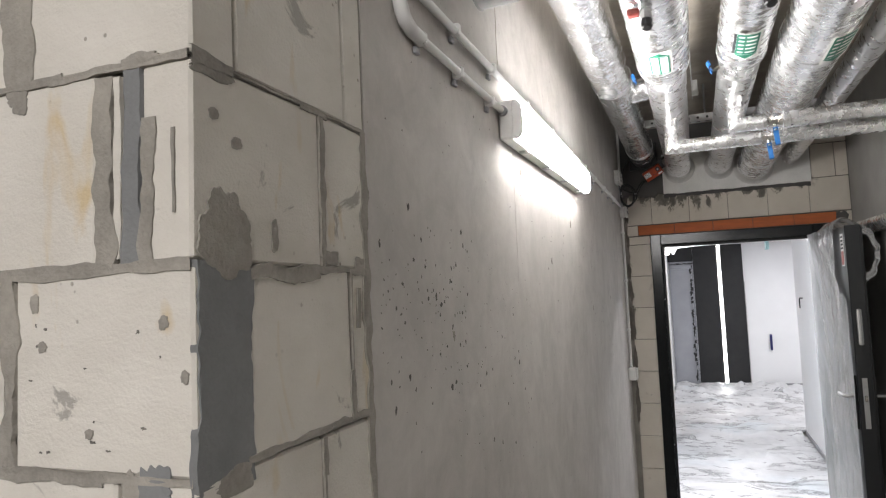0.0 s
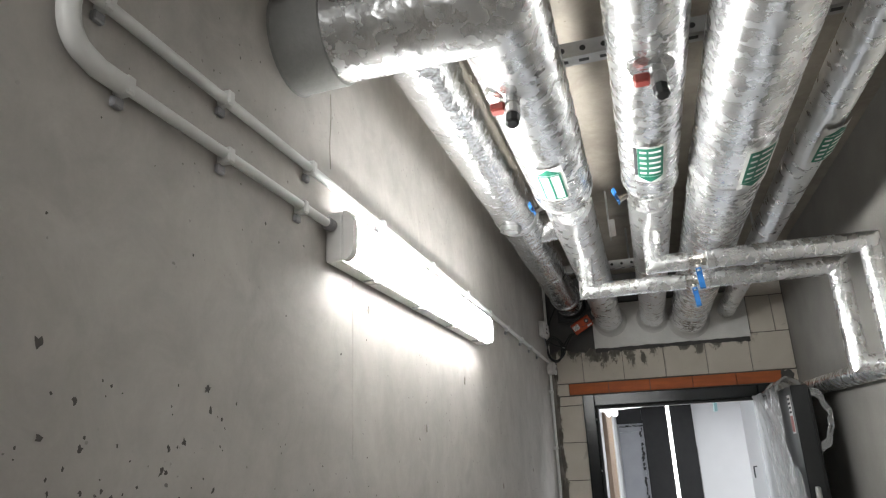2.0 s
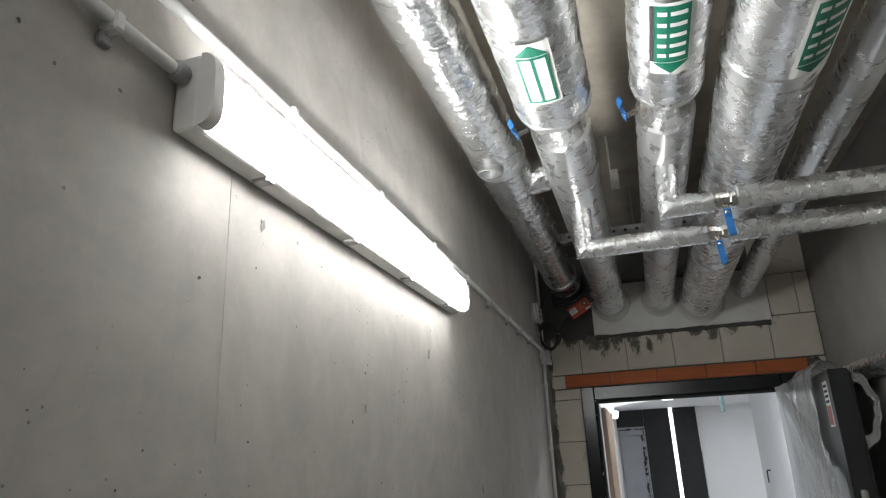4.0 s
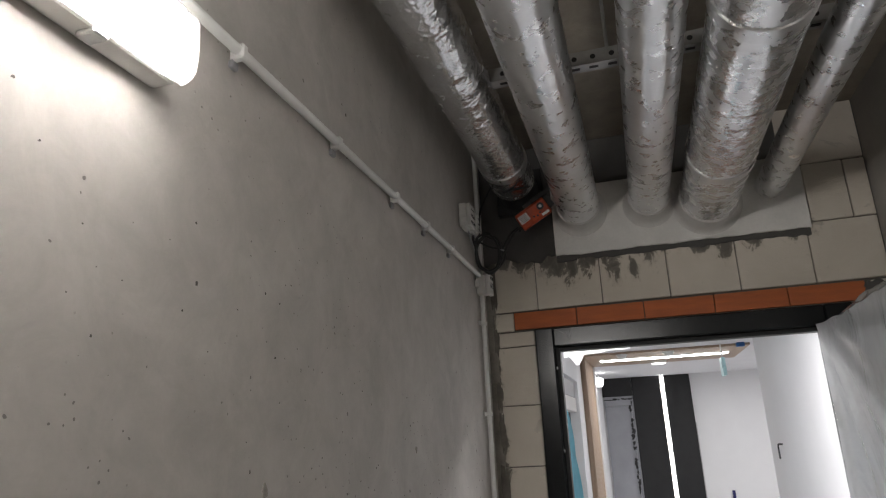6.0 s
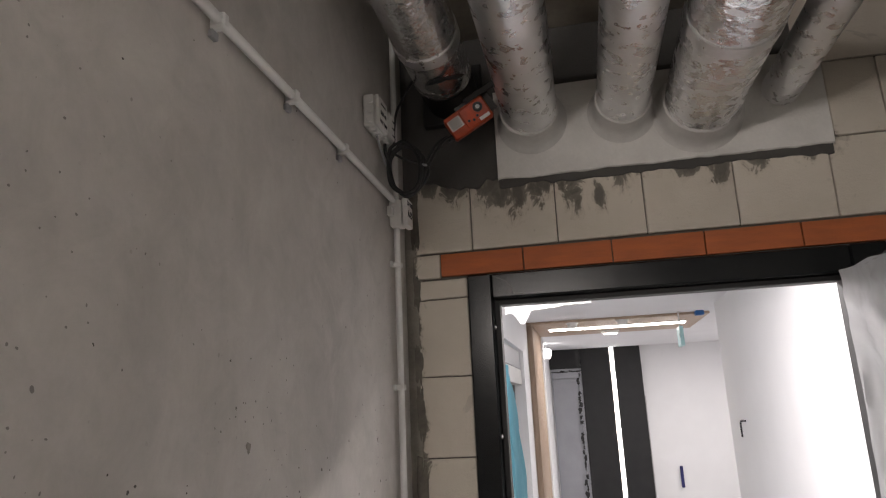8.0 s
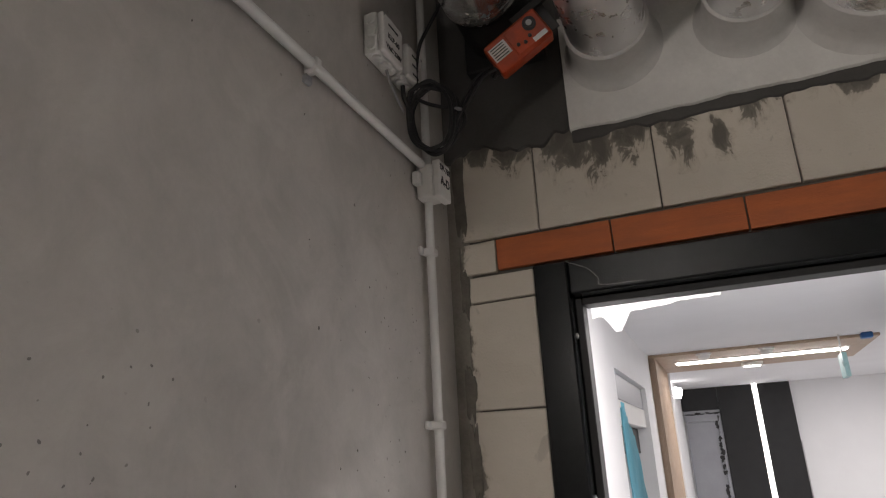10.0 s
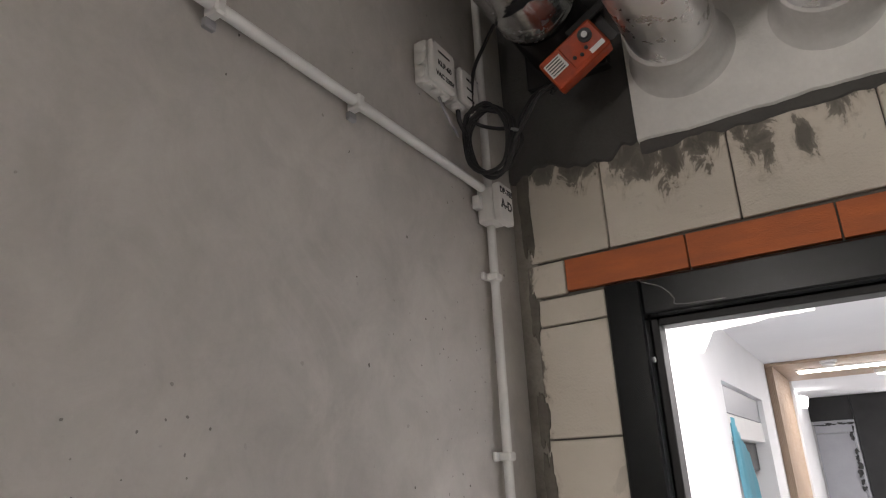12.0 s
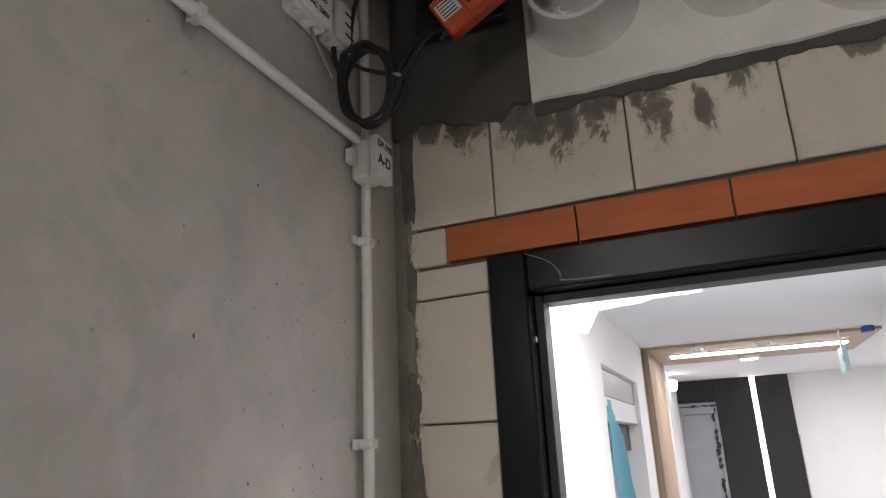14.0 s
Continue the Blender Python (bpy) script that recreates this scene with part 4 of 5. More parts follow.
CXX = XL + 0.016
cable = thing("conduit", (CXX, 1.4, 2.19), "white surface conduit bending down into the batten lamp", "conduit", "wall conduits")
part("tube", tube([(CXX, 1.10, 2.196), (CXX, 1.72, 2.2)], 0.0088, 16), "conduit", cable, "", True)
part("bend", tube([(CXX, 1.145, 2.196)] + curved([(CXX, 1.10, 2.196), (CXX, 1.066, 2.209), (CXX, 1.05, 2.24), (CXX, 1.05, 2.30)], 5) + [(CXX, 1.05, CEIL - 0.01)], 0.0135, 16), "conduit", cable, "wider ribbed plastic bend", True)
for k in range(9):
    part("rib", lathe((CXX, 1.05, 2.30 + k * 0.012), (0, 0, 1), [(0, 0.0135), (0.002, 0.0150), (0.006, 0.0150), (0.008, 0.0135)], 14), "conduit", cable)
part("gland", lathe((CXX, 1.70, 2.2), (0, 1, 0), [(0, 0.0095), (0.004, 0.0135), (0.022, 0.0135)], 14), "grey_plastic", cable)
for y in (1.145, 1.36, 1.60):
    saddle(cable, CXX, y, 2.196)
cable = thing("conduit", (CXX, 3.0, 2.285), "long white surface conduit along the concrete wall", "conduit", "wall conduits")
part("tube", tube([(CXX, 0.95, 2.285), (CXX, 2.6, 2.293), (CXX, 4.80, 2.289)], 0.0088, 16), "conduit", cable, "", True)
for y in (1.10, 1.35, 1.63, 2.0, 2.4, 2.8, 3.16, 3.52, 3.87, 4.13, 4.40):
    saddle(cable, CXX, y, 2.2905 - max(0, y - 2.6) * 0.001)
cable = thing("conduit", (CXX, 4.830, 1.1), "white upright conduit in the corner", "conduit", "wall conduits")
part("tube", tube([(CXX, 4.830, 1.16), (CXX, 4.830, 2.2135)], 0.0088, 16), "conduit", cable, "", True)
part("tube", tube([(CXX, 4.83, 2.27), (CXX, 4.83, CEIL - 0.002)], 0.0088, 16), "conduit", cable, "", True)
for z in (1.42, 1.765, 2.105):
    saddle(cable, CXX, 4.830, z, True)


def screw(parent, x, y, z):
    part("screw", lathe((x, y, z), (0, -1, 0), [(0, 0.0035), (0.0015, 0.003)], 8), "steel", parent)


# junction box at the meeting of the conduits
jb = thing("junction_box", (-0.44, 4.80, 2.19), "small white junction box with handwritten marks", "electrical box")
part("body", box(XL + 0.002, XL + 0.040, 4.800, 4.852, 2.214, 2.290, 0.006, 2), "white_plastic", jb)
part("lid", box(XL + 0.0405, XL + 0.058, 4.797, 4.855, 2.211, 2.293, 0.004, 2), "white_plastic", jb)
part("tab", box(XL + 0.002, XL + 0.018, 4.780, 4.798, 2.240, 2.268, 0.002), "white_plastic", jb)
face = lambda x, y, z: Matrix.Translation((x, y, z)) @ Matrix(((0, 0, 1, 0), (1, 0, 0, 0), (0, 1, 0, 0), (0, 0, 0, 1)))
writing("DP-785", 0.018, face(XL + 0.0582, 4.826, 2.276), jb)
writing("A-D", 0.027, face(XL + 0.0582, 4.823, 2.246), jb)

lowbox = thing("junction_box", (-0.45, 4.830, 1.06), "small white socket box at the foot of conduit", "electrical box")
part("body", box(XL + 0.001, XL + 0.05, 4.77, 4.85, 1.075, 1.16, 0.006, 2), "white_plastic", lowbox)
part("lid", box(XL + 0.0505, XL + 0.06, 4.774, 4.846, 1.079, 1.156, 0.003), "white_plastic", lowbox)


def cable_box(y0, y1, z0, z1, label, lines):
    b = thing("terminal_box", (XL, (y0 + y1) / 2, z0), label, "electrical box", "terminal boxes")
    part("body", box(XL + 0.001, XL + 0.030, y0, y1, z0, z1, 0.005, 2), "white_plastic", b)
    part("lid", box(XL + 0.0305, XL + 0.044, y0 + 0.002, y1 - 0.002, z0 + 0.002, z1 - 0.002, 0.005, 2), "white_plastic", b)
    for k in range(3):
        part("gland", lathe((XL + 0.02, y0 + 0.001, z0 + (z1 - z0) * (k + 0.6) / 3.2), (0, -1, 0), [(0, 0.011), (0.006, 0.011), (0.008, 0.006)], 12), "white_plastic", b)
        part("gland", lathe((XL + 0.02, y0 + (y1 - y0) * (k + 0.6) / 3.2, z0 + 0.001), (0, 0, -1), [(0, 0.009), (0.006, 0.009), (0.008, 0.005)], 12), "white_plastic", b)
    for yy in (y0 + 0.006, y1 - 0.006):
        part("screw", lathe((XL + 0.0435, yy, z1 - 0.008), (1, 0, 0), [(0, 0.003), (0.0015, 0.0025)], 8), "steel", b)
    for k, (text, size) in enumerate(lines):
        z = z1 - 0.022 - k * (z1 - z0 - 0.03) / max(1, len(lines) - 1) * 0.85
        if text:
            writing(text, size, face(XL + 0.0443, (y0 + y1) / 2, z), b)
        else:
            part("marking", box(XL + 0.0441, XL + 0.0446, y0 + 0.022, y1 - 0.024, z - 0.0022, z + 0.0022), "ink", b)
    return b


cable_box(4.586, 4.672, 2.428, 2.518, "white terminal box marked by hand, grey cable below", [("", 0), ("KLP-60", 0.016), ("VAC 230V", 0.0145)])
cable_box(4.690, 4.764, 2.433, 2.513, "smaller white terminal box marked by hand", [("", 0), ("", 0), ("", 0)])

# ---- actuator, cables ----
act = thing("damper_actuator", (-0.24, 4.8, 2.47), "orange damper actuator with paper labels under duct end", "actuator")
pose_act = Matrix.Translation((-0.232, 4.80, 2.508)) @ Matrix.Rotation(radians(-30), 4, "Y") @ Matrix.Rotation(radians(18), 4, "X") @ Matrix.Scale(0.83, 4)


def at_act(bm):
    return turned(bm, pose_act)


part("body", at_act(box(-0.078, 0.078, -0.03, 0.03, -0.042, 0.042, 0.007, 2)), "orange", act)
part("cover", at_act(box(-0.02, 0.074, -0.036, -0.0305, -0.036, 0.036, 0.003)), "orange", act)
part("dial", at_act(lathe((0.045, -0.036, 0.012), (0, -1, 0), [(0, 0.017), (0.005, 0.017), (0.005, 0.011), (0.009, 0.010)], 18)), "black", act)
part("dial_cap", at_act(lathe((0.045, -0.044, 0.012), (0, -1, 0), [(0, 0.008), (0.003, 0.007)], 14)), "steel", act)
lab = part("label_sheet", at_act(box(-0.072, -0.024, -0.0312, -0.0302, -0.012, 0.026)), "paper", act, "white printed label")
for k in range(5):
    part("print", at_act(box(-0.068, -0.03, -0.0316, -0.0311, -0.008 + k * 0.007, -0.0055 + k * 0.007)), "ink", lab)
part("label_sheet", at_act(box(0.03, 0.068, -0.0372, -0.0362, -0.034, -0.022)), "paper", act, "white printed label")
for k in range(3):
    part("button", at_act(lathe((-0.005 + k * 0.017, -0.0365, -0.012 - 0.006 * (k % 2)), (0, -1, 0), [(0, 0.005), (0.004, 0.004)], 10)), "black", act)
for dx in (-0.066, -0.05):
    part("gland", at_act(lathe((dx - 0.012, -0.01, -0.02), (-1, 0, -0.4), [(0, 0.009), (0.012, 0.009), (0.013, 0.006), (0.024, 0.006)], 12)), "black", act)
part("bracket", at_act(box(-0.02, 0.11, 0.031, 0.036, -0.02, 0.062, 0.001)), "black", act)
part("arm", at_act(box(0.02, 0.15, 0.0, 0.012, 0.046, 0.066, 0.002)), "seal", act)

duct_end = thing("damper_housing", (AX, 4.9, AZ), "dark steel damper housing at the duct's end", "duct")
part("sleeve", lathe((AX, 4.80, AZ), (0, 1, 0), [(0, 0.07), (0.002, 0.082), (0.17, 0.082)], 28), "seal", duct_end, "", True)
part("flange", box(AX - 0.095, AX + 0.095, 4.93, 4.96, AZ - 0.095, AZ + 0.095, 0.003), "black", duct_end)

loops = thing("cable_loop", (-0.43, 4.78, 2.3), "coiled black cable hung between boxes and actuator", "cable")
ring = [(-0.447, 4.735, 2.412), (-0.455, 4.735, 2.375), (-0.447, 4.74, 2.318), (-0.418, 4.745, 2.284), (-0.386, 4.75, 2.293), (-0.363, 4.75, 2.343), (-0.373, 4.75, 2.395), (-0.41, 4.745, 2.432)]
for k in range(4):
    pts = [(x + (0.004 * math.sin(2.1 * j + k) + 0.003 * k) * (0.4 if 0 < j < 4 else 1.3), y + 0.007 * k - 0.01, z + 0.005 * math.cos(1.7 * j + 2 * k)) for j, (x, y, z) in enumerate(ring)]
    part("loop", tube(curved(pts + pts[:1], 5), 0.0042, 8), "black", loops, "", True)
part("loop", tube(curved([(-0.45, 4.73, 2.40), (-0.436, 4.73, 2.428), (-0.40, 4.74, 2.418), (-0.37, 4.745, 2.40), (-0.372, 4.75, 2.375), (-0.41, 4.74, 2.385), (-0.44, 4.735, 2.405)], 5), 0.0038, 8), "black", loops, "", True)
for dx in (0.0, 0.014):
    part("lead", tube(curved([(-0.372 + dx * 0.5, 4.75, 2.33), (-0.352 + dx, 4.755, 2.375), (-0.32 + dx, 4.765, 2.43), (-0.295 + dx, 4.785, 2.456)], 6), 0.0042, 8), "black", loops, "", True)
part("lead", tube(curved([(-0.437, 4.735, 2.425), (-0.436, 4.735, 2.47), (-0.428, 4.74, 2.53), (-0.405, 4.75, 2.585), (-0.36, 4.76, 2.68), (-0.33, 4.78, CEIL - 0.002)], 6), 0.004, 8), "black", loops, "", True)
part("lead", tube(curved([(XL + 0.022, 4.638, 2.42), (XL + 0.024, 4.66, 2.39), (-0.452, 4.70, 2.36)], 6), 0.003, 8), "grey_plastic", loops, "grey cable from the box", True)
part("lead", tube(curved([(XL + 0.022, 4.71, 2.425), (XL + 0.022, 4.715, 2.40), (-0.45, 4.73, 2.375)], 6), 0.005, 8), "black", loops, "", True)
part("cable_tie", lathe((-0.357, 4.753, 2.362), (0.3, 0, 1), [(0, 0.011), (0.005, 0.011)], 10), "grey_plastic", loops)

# ---- finished room ----
portal = thing("timber_portal", (RX0, 9.5, 0), "pale oak slatted wall lining and ceiling panel", "panelling", "", "structure")
part("soffit_panel", box(RX0 + 0.001, RX1 + 0.05, 8.96, 10.12, RC - 0.022, RC - 0.001, 0.002), "timber", portal)
part("side_panel", box(RX0 + 0.001, RX0 + 0.03, 9.02, 10.12, 0.001, RC - 0.0225, 0.002), "timber", portal)
for k in range(16):
    yy = 8.955 + k * 0.068
    part("slat", box(RX0 + 0.0305, RX0 + 0.052, yy, yy + 0.042, 0.001, RC - 0.0235, 0.002), "timber", portal)
for k in range(5):
    part("slat", box(RX0 + 0.002 + k * 0.0105, RX0 + 0.0085 + k * 0.0105, 8.94, 8.9545, 0.001, RC - 0.0235, 0.001), "timber", portal)
part("end_trim", box(RX0 + 0.001, RX0 + 0.06, 10.125, 10.16, 0.001, RC - 0.002, 0.002), "white_wall", portal, "white trim")

bar = thing("ceiling_light", (0.33, 9.55, RC - 0.05), "lit slim linear lamp let into the oak panel", "lamp")
part("body", box(-0.29, 0.97, 9.36, 9.47, RC - 0.03, RC - 0.0225, 0.002), "white_plastic", bar)
part("diffuser", box(-0.275, 0.955, 9.375, 9.455, RC - 0.044, RC - 0.0305, 0.006, 2), "led", bar, "glowing white diffuser")

def detector(x, y, z):
    d = thing("smoke_detector", (x, y, z), "round white ceiling smoke detector", "detector", "smoke detectors")
    part("base", lathe((x, y, z), (0, 0, -1), [(0, 0.055), (0.012, 0.055), (0.014, 0.048)], 24), "white_plastic", d, "", True)
    part("head", lathe((x, y, z - 0.014), (0, 0, -1), [(0, 0.044), (0.02, 0.04), (0.03, 0.025), (0.032, 0.002)], 24), "white_plastic", d, "", True)


detector(-0.05, 9.0, RC - 0.0225)
detector(0.38, 9.02, RC - 0.0225)
box_e = thing("emergency_light", (0.31, 9.9, RC - 0.05), "small square white emergency light", "lamp")
part("body", box(0.22, 0.39, 9.82, 9.94, RC - 0.05, RC - 0.0225, 0.004), "white_plastic", box_e)
part("lens", box(0.24, 0.37, 9.84, 9.92, RC - 0.057, RC - 0.0505, 0.002), "led", box_e)
exit_sign = thing("exit_sign", (0.82, 8.9, 2.2), "hanging pale green glass sign with blue edge glow", "sign")
part("plate", box(0.815, 0.845, 8.80, 8.98, 2.12, 2.28, 0.002), "sign", exit_sign)
part("stem", box(0.825, 0.835, 8.87, 8.89, 2.2805, RC, 0.001), "white_plastic", exit_sign)
cam_box = thing("ceiling_sensor", (1.0, 8.93, RC), "small dark blue wrapped ceiling sensor", "sensor")
part("body", box(0.97, 1.04, 8.88, 8.95, RC - 0.04, RC - 0.001, 0.006), "blue_plastic", cam_box)

wall_light = thing("wall_lamp", (RX0 + 0.03, 11.4, 2.3), "small lit white wall lamp", "lamp")
part("shade", lathe((RX0 + 0.001, 11.2, 2.3), (1, 0, -0.2), [(0, 0.05), (0.02, 0.06), (0.08, 0.055), (0.09, 0.03)], 18), "led", wall_light, "", True)

panel = thing("wall_panel", (0.1, RY1, 0), "matt black wall cladding with a vertical light strip", "panelling", "", "structure")
PX0, PX1, SX = RX0 + 0.002, 0.755, 0.385
DX0, DX1, DZT = RX0 + 0.02, -0.035, 2.15
part("board", box(DX1 + 0.002, SX - 0.03, RY1 - 0.05, RY1 - 0.001, 0.06, RC - 0.003, 0.002), "panel", panel)
part("board", box(SX + 0.03, PX1, RY1 - 0.05, RY1 - 0.001, 0.06, RC - 0.003, 0.002), "panel", panel)
part("board", box(PX0, DX1, RY1 - 0.05, RY1 - 0.001, DZT + 0.002, RC - 0.003, 0.002), "panel", panel)
part("plinth", box(DX1 + 0.06, PX1 + 0.2, RY1 - 0.06, RY1 - 0.002, 0.001, 0.058, 0.002), "white_wall", panel)
part("edge_trim", box(PX1 + 0.001, PX1 + 0.012, RY1 - 0.055, RY1 - 0.001, 0.06, 1.75, 0.002), "steel", panel)
strip = thing("light_strip", (SX, RY1 - 0.03, 0.06), "tall vertical lit strip between black panels", "lamp")
part("channel", box(SX - 0.0295, SX + 0.0295, RY1 - 0.03, RY1 - 0.002, 0.06, RC - 0.003), "white_plastic", strip)
part("diffuser", box(SX - 0.019, SX + 0.019, RY1 - 0.046, RY1 - 0.0305, 0.062, RC - 0.005, 0.003), "strip", strip, "glowing white diffuser")

grey = thing("grey_door", (-0.24, RY1, 0), "closed grey door masked with torn black-edged film", "door")
part("leaf", box(DX0, DX1 - 0.035, RY1 - 0.03, RY1 - 0.002, 0.012, DZT - 0.13, 0.003), "grey_door", grey)
part("head_box", box(DX0, DX1 - 0.035, RY1 - 0.055, RY1 - 0.002, DZT - 0.128, DZT - 0.04, 0.003), "grey_door", grey)
part("frame", box(DX1 - 0.033, DX1 - 0.002, RY1 - 0.045, RY1 - 0.002, 0.01, DZT, 0.002), "grey_door", grey)
part("frame", box(DX0, DX1 - 0.034, RY1 - 0.045, RY1 - 0.002, DZT - 0.036, DZT, 0.002), "grey_door", grey)
rng = random.Random(5)
for k in range(26):
    z = 0.15 + k * 0.076
    if rng.random() < 0.8:
        t = blob(DX1 - 0.05 + rng.uniform(-0.01, 0.012), z, rng.uniform(0.02, 0.045), rng.uniform(0.05, 0.11), k * 1.7, 18, 0.8, 0.003)
        shift(t, (0, RY1 - 0.046, 0))
        part("torn_edge", t, "black", grey)
for k in range(7):
    t = blob(DX0 + 0.03 + k * 0.055, DZT - 0.04 + rng.uniform(-0.006, 0.006), 0.06, rng.uniform(0.012, 0.03), 40 + k * 1.3, 18, 0.8, 0.003)
    shift(t, (0, RY1 - 0.056, 0))
    part("torn_edge", t, "black", grey)

handle = thing("door_pull", (1.105, RY1, 0.6), "dark blue-black pull handle on the white wall", "handle")
part("grip", box(1.088, 1.125, RY1 - 0.045, RY1 - 0.02, 0.60, 0.86, 0.004), "blue_print", handle)
for z in (0.63, 0.82):
    part("post", box(1.098, 1.115, RY1 - 0.0205, RY1 - 0.001, z, z + 0.02, 0.002), "ink", handle)
hook = thing("wall_hook", (RX1, 8.0, 1.4), "thin bent dark hook on the white wall", "hook")
part("wire", tube(curved([(RX1 - 0.001, 7.94, 1.535), (RX1 - 0.02, 7.97, 1.535), (RX1 - 0.024, 8.0, 1.52), (RX1 - 0.024, 8.0, 1.43)], 5), 0.006, 8), "ink", hook, "", True)
lock = thing("door_catch", (0.735, 4.98, 1.33), "small black catch on the steel door jamb", "catch")
part("plate", box(0.7275, 0.7468, 4.966, 5.0, 1.33, 1.39, 0.003), "black", lock)
part("pin", tube([(0.735, 4.975, 1.375), (0.722, 4.962, 1.375), (0.722, 4.955, 1.345)], 0.005, 8), "black", lock)

# doorway in the left wall: blind box, black strip as the gap's shade, blue protective film
blind = thing("door_head_box", (RX0 - 0.1, 7.8, 1.9), "grey box and trim in the doorway's head", "trim")
part("box", box(RX0 - 0.12, RX0 - 0.03, 7.101, 8.449, 1.98, 2.118, 0.003), "grey_door", blind)
part("rail", box(RX0 - 0.11, RX0 - 0.025, 7.101, 8.449, 1.86, 1.976, 0.003), "white_plastic", blind)
part("gap", box(RX0 - 0.10, RX0 - 0.085, 7.102, 8.448, 1.70, 1.857), "black", blind)
bm = bmesh.new()
rows = []
for i in range(40):
    u = i / 39
    row = []
    for j in range(30):
        v = j / 29
        y = 7.13 + 0.72 * u * (0.5 + 0.5 * min(1, v * 3))
        z = 1.95 - 0.16 * u * (1 - v) - 1.9 * v
        row.append(bm.verts.new((RX0 + 0.006 + 0.012 * math.sin(u * 26 + 2 * v) * (0.4 + v) + 0.02 * noise.noise(Vector((u * 8, v * 5, 0))), y, z)))
    rows.append(row)
for a, b in zip(rows, rows[1:]):
    for j in range(29):
        bm.faces.new((a[j], a[j + 1], b[j + 1], b[j]))
solo("film_curtain", bm, "blue_film", "hanging blue protective film in the doorway", "plastic film", smooth=True)

# rumpled sheeting on the room's floor
bm = bmesh.new()
rows = []
for i in range(60):
    row = []
    for j in range(70):
        x, y = -0.42 + (1.42 if j < 25 else 2.3) * i / 59, 6.4 + 5.85 * j / 69
        if x > RX1 - 0.05 and y < 8.5:
            x = RX1 - 0.05
        q = Vector((x * 1.2 + y * 0.5, y * 2.4 - x * 1.2, 0))
        row.append(bm.verts.new((x, y, 0.004 + min(1, j / 10) * (0.06 * max(0, noise.noise(q)) + 0.13 * abs(noise.noise(q * 2.3)) * (0.1 + (j / 69) ** 2) + 0.03 * abs(noise.noise(q * 6))))))
    rows.append(row)
for a, b in zip(rows, rows[1:]):
    for j in range(69):
        bm.faces.new((a[j], a[j + 1], b[j + 1], b[j]))
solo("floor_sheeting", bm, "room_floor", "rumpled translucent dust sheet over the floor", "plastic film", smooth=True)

# ---- strip marks on the cast wall ----
seam = thing("wall_seam", (XL, 1.9, 1.75), "thin raised formwork seam on the concrete", "seam", "", "structure")
part("ridge", box(XL - 0.002, XL + 0.0012, 1.862, 1.884, 1.74, 2.12, 0.0005), "concrete", seam)
crack = thing("wall_crack", (XL, 1.745, 2.34), "short vertical crack in the concrete", "crack", "", "structure")
part("line", tube(curved([(XL, 1.742, 2.52), (XL, 1.745, 2.46), (XL, 1.741, 2.40), (XL, 1.746, 2.34)], 4), 0.0014, 6), "mortar", crack)
spall = thing("wall_chips", (XL, 2.4, 1.8), "small chips knocked out of the concrete", "chips", "", "structure")
for k, (y, z, s) in enumerate(((2.351, 1.814, 0.008), (2.777, 1.984, 0.010), (1.95, 2.07, 0.009), (3.3, 1.62, 0.008), (4.02, 1.66, 0.008), (1.3, 1.62, 0.009))):
    t = blob(0, 0, s * 1.2, s * 2, k * 2.1, 18, 0.8, 0.0015)
    turned(t, Matrix.Translation((XL, y, z)) @ Matrix.Rotation(radians(90), 4, "Z"))
    part("chip", t, "mortar", spall)

# flat specks without depth, painting the dark inside of air holes
rng = random.Random(11)
pits = bmesh.new()
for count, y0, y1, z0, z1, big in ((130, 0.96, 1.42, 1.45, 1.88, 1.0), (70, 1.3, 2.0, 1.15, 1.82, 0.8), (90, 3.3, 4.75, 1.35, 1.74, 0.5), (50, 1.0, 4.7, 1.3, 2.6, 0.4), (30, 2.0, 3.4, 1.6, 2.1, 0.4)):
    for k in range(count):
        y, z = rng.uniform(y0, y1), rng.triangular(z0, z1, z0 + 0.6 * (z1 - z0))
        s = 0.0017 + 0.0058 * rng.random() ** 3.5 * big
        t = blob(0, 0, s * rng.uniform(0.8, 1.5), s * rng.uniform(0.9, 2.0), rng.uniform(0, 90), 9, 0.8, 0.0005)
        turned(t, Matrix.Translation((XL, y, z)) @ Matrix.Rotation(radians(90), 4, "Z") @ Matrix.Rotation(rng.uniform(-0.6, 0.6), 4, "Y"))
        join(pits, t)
solo("wall_pit_shades", pits, "pit", "scattered flat dark specks painted for dirt and shade in the concrete's air holes", "air holes", "", "stuff")

# ---- end wall: blocks, lintel, coatings ----
def block(parent, mat, x0, x1, y0, y1, z0, z1, name="block", worn=0.003, bevel=0.0035):
    b = box(x0, x1, y0, y1, z0, z1)
    for v in b.verts:
        q = v.co * 31
        v.co += Vector((noise.noise(q), 0.3 * noise.noise(q + Vector((5, 0, 0))), noise.noise(q + Vector((0, 9, 0))))) * worn
    bmesh.ops.bevel(b, geom=b.edges[:], offset=bevel, segments=1, affect="EDGES")
    return part(name, b, mat, parent)


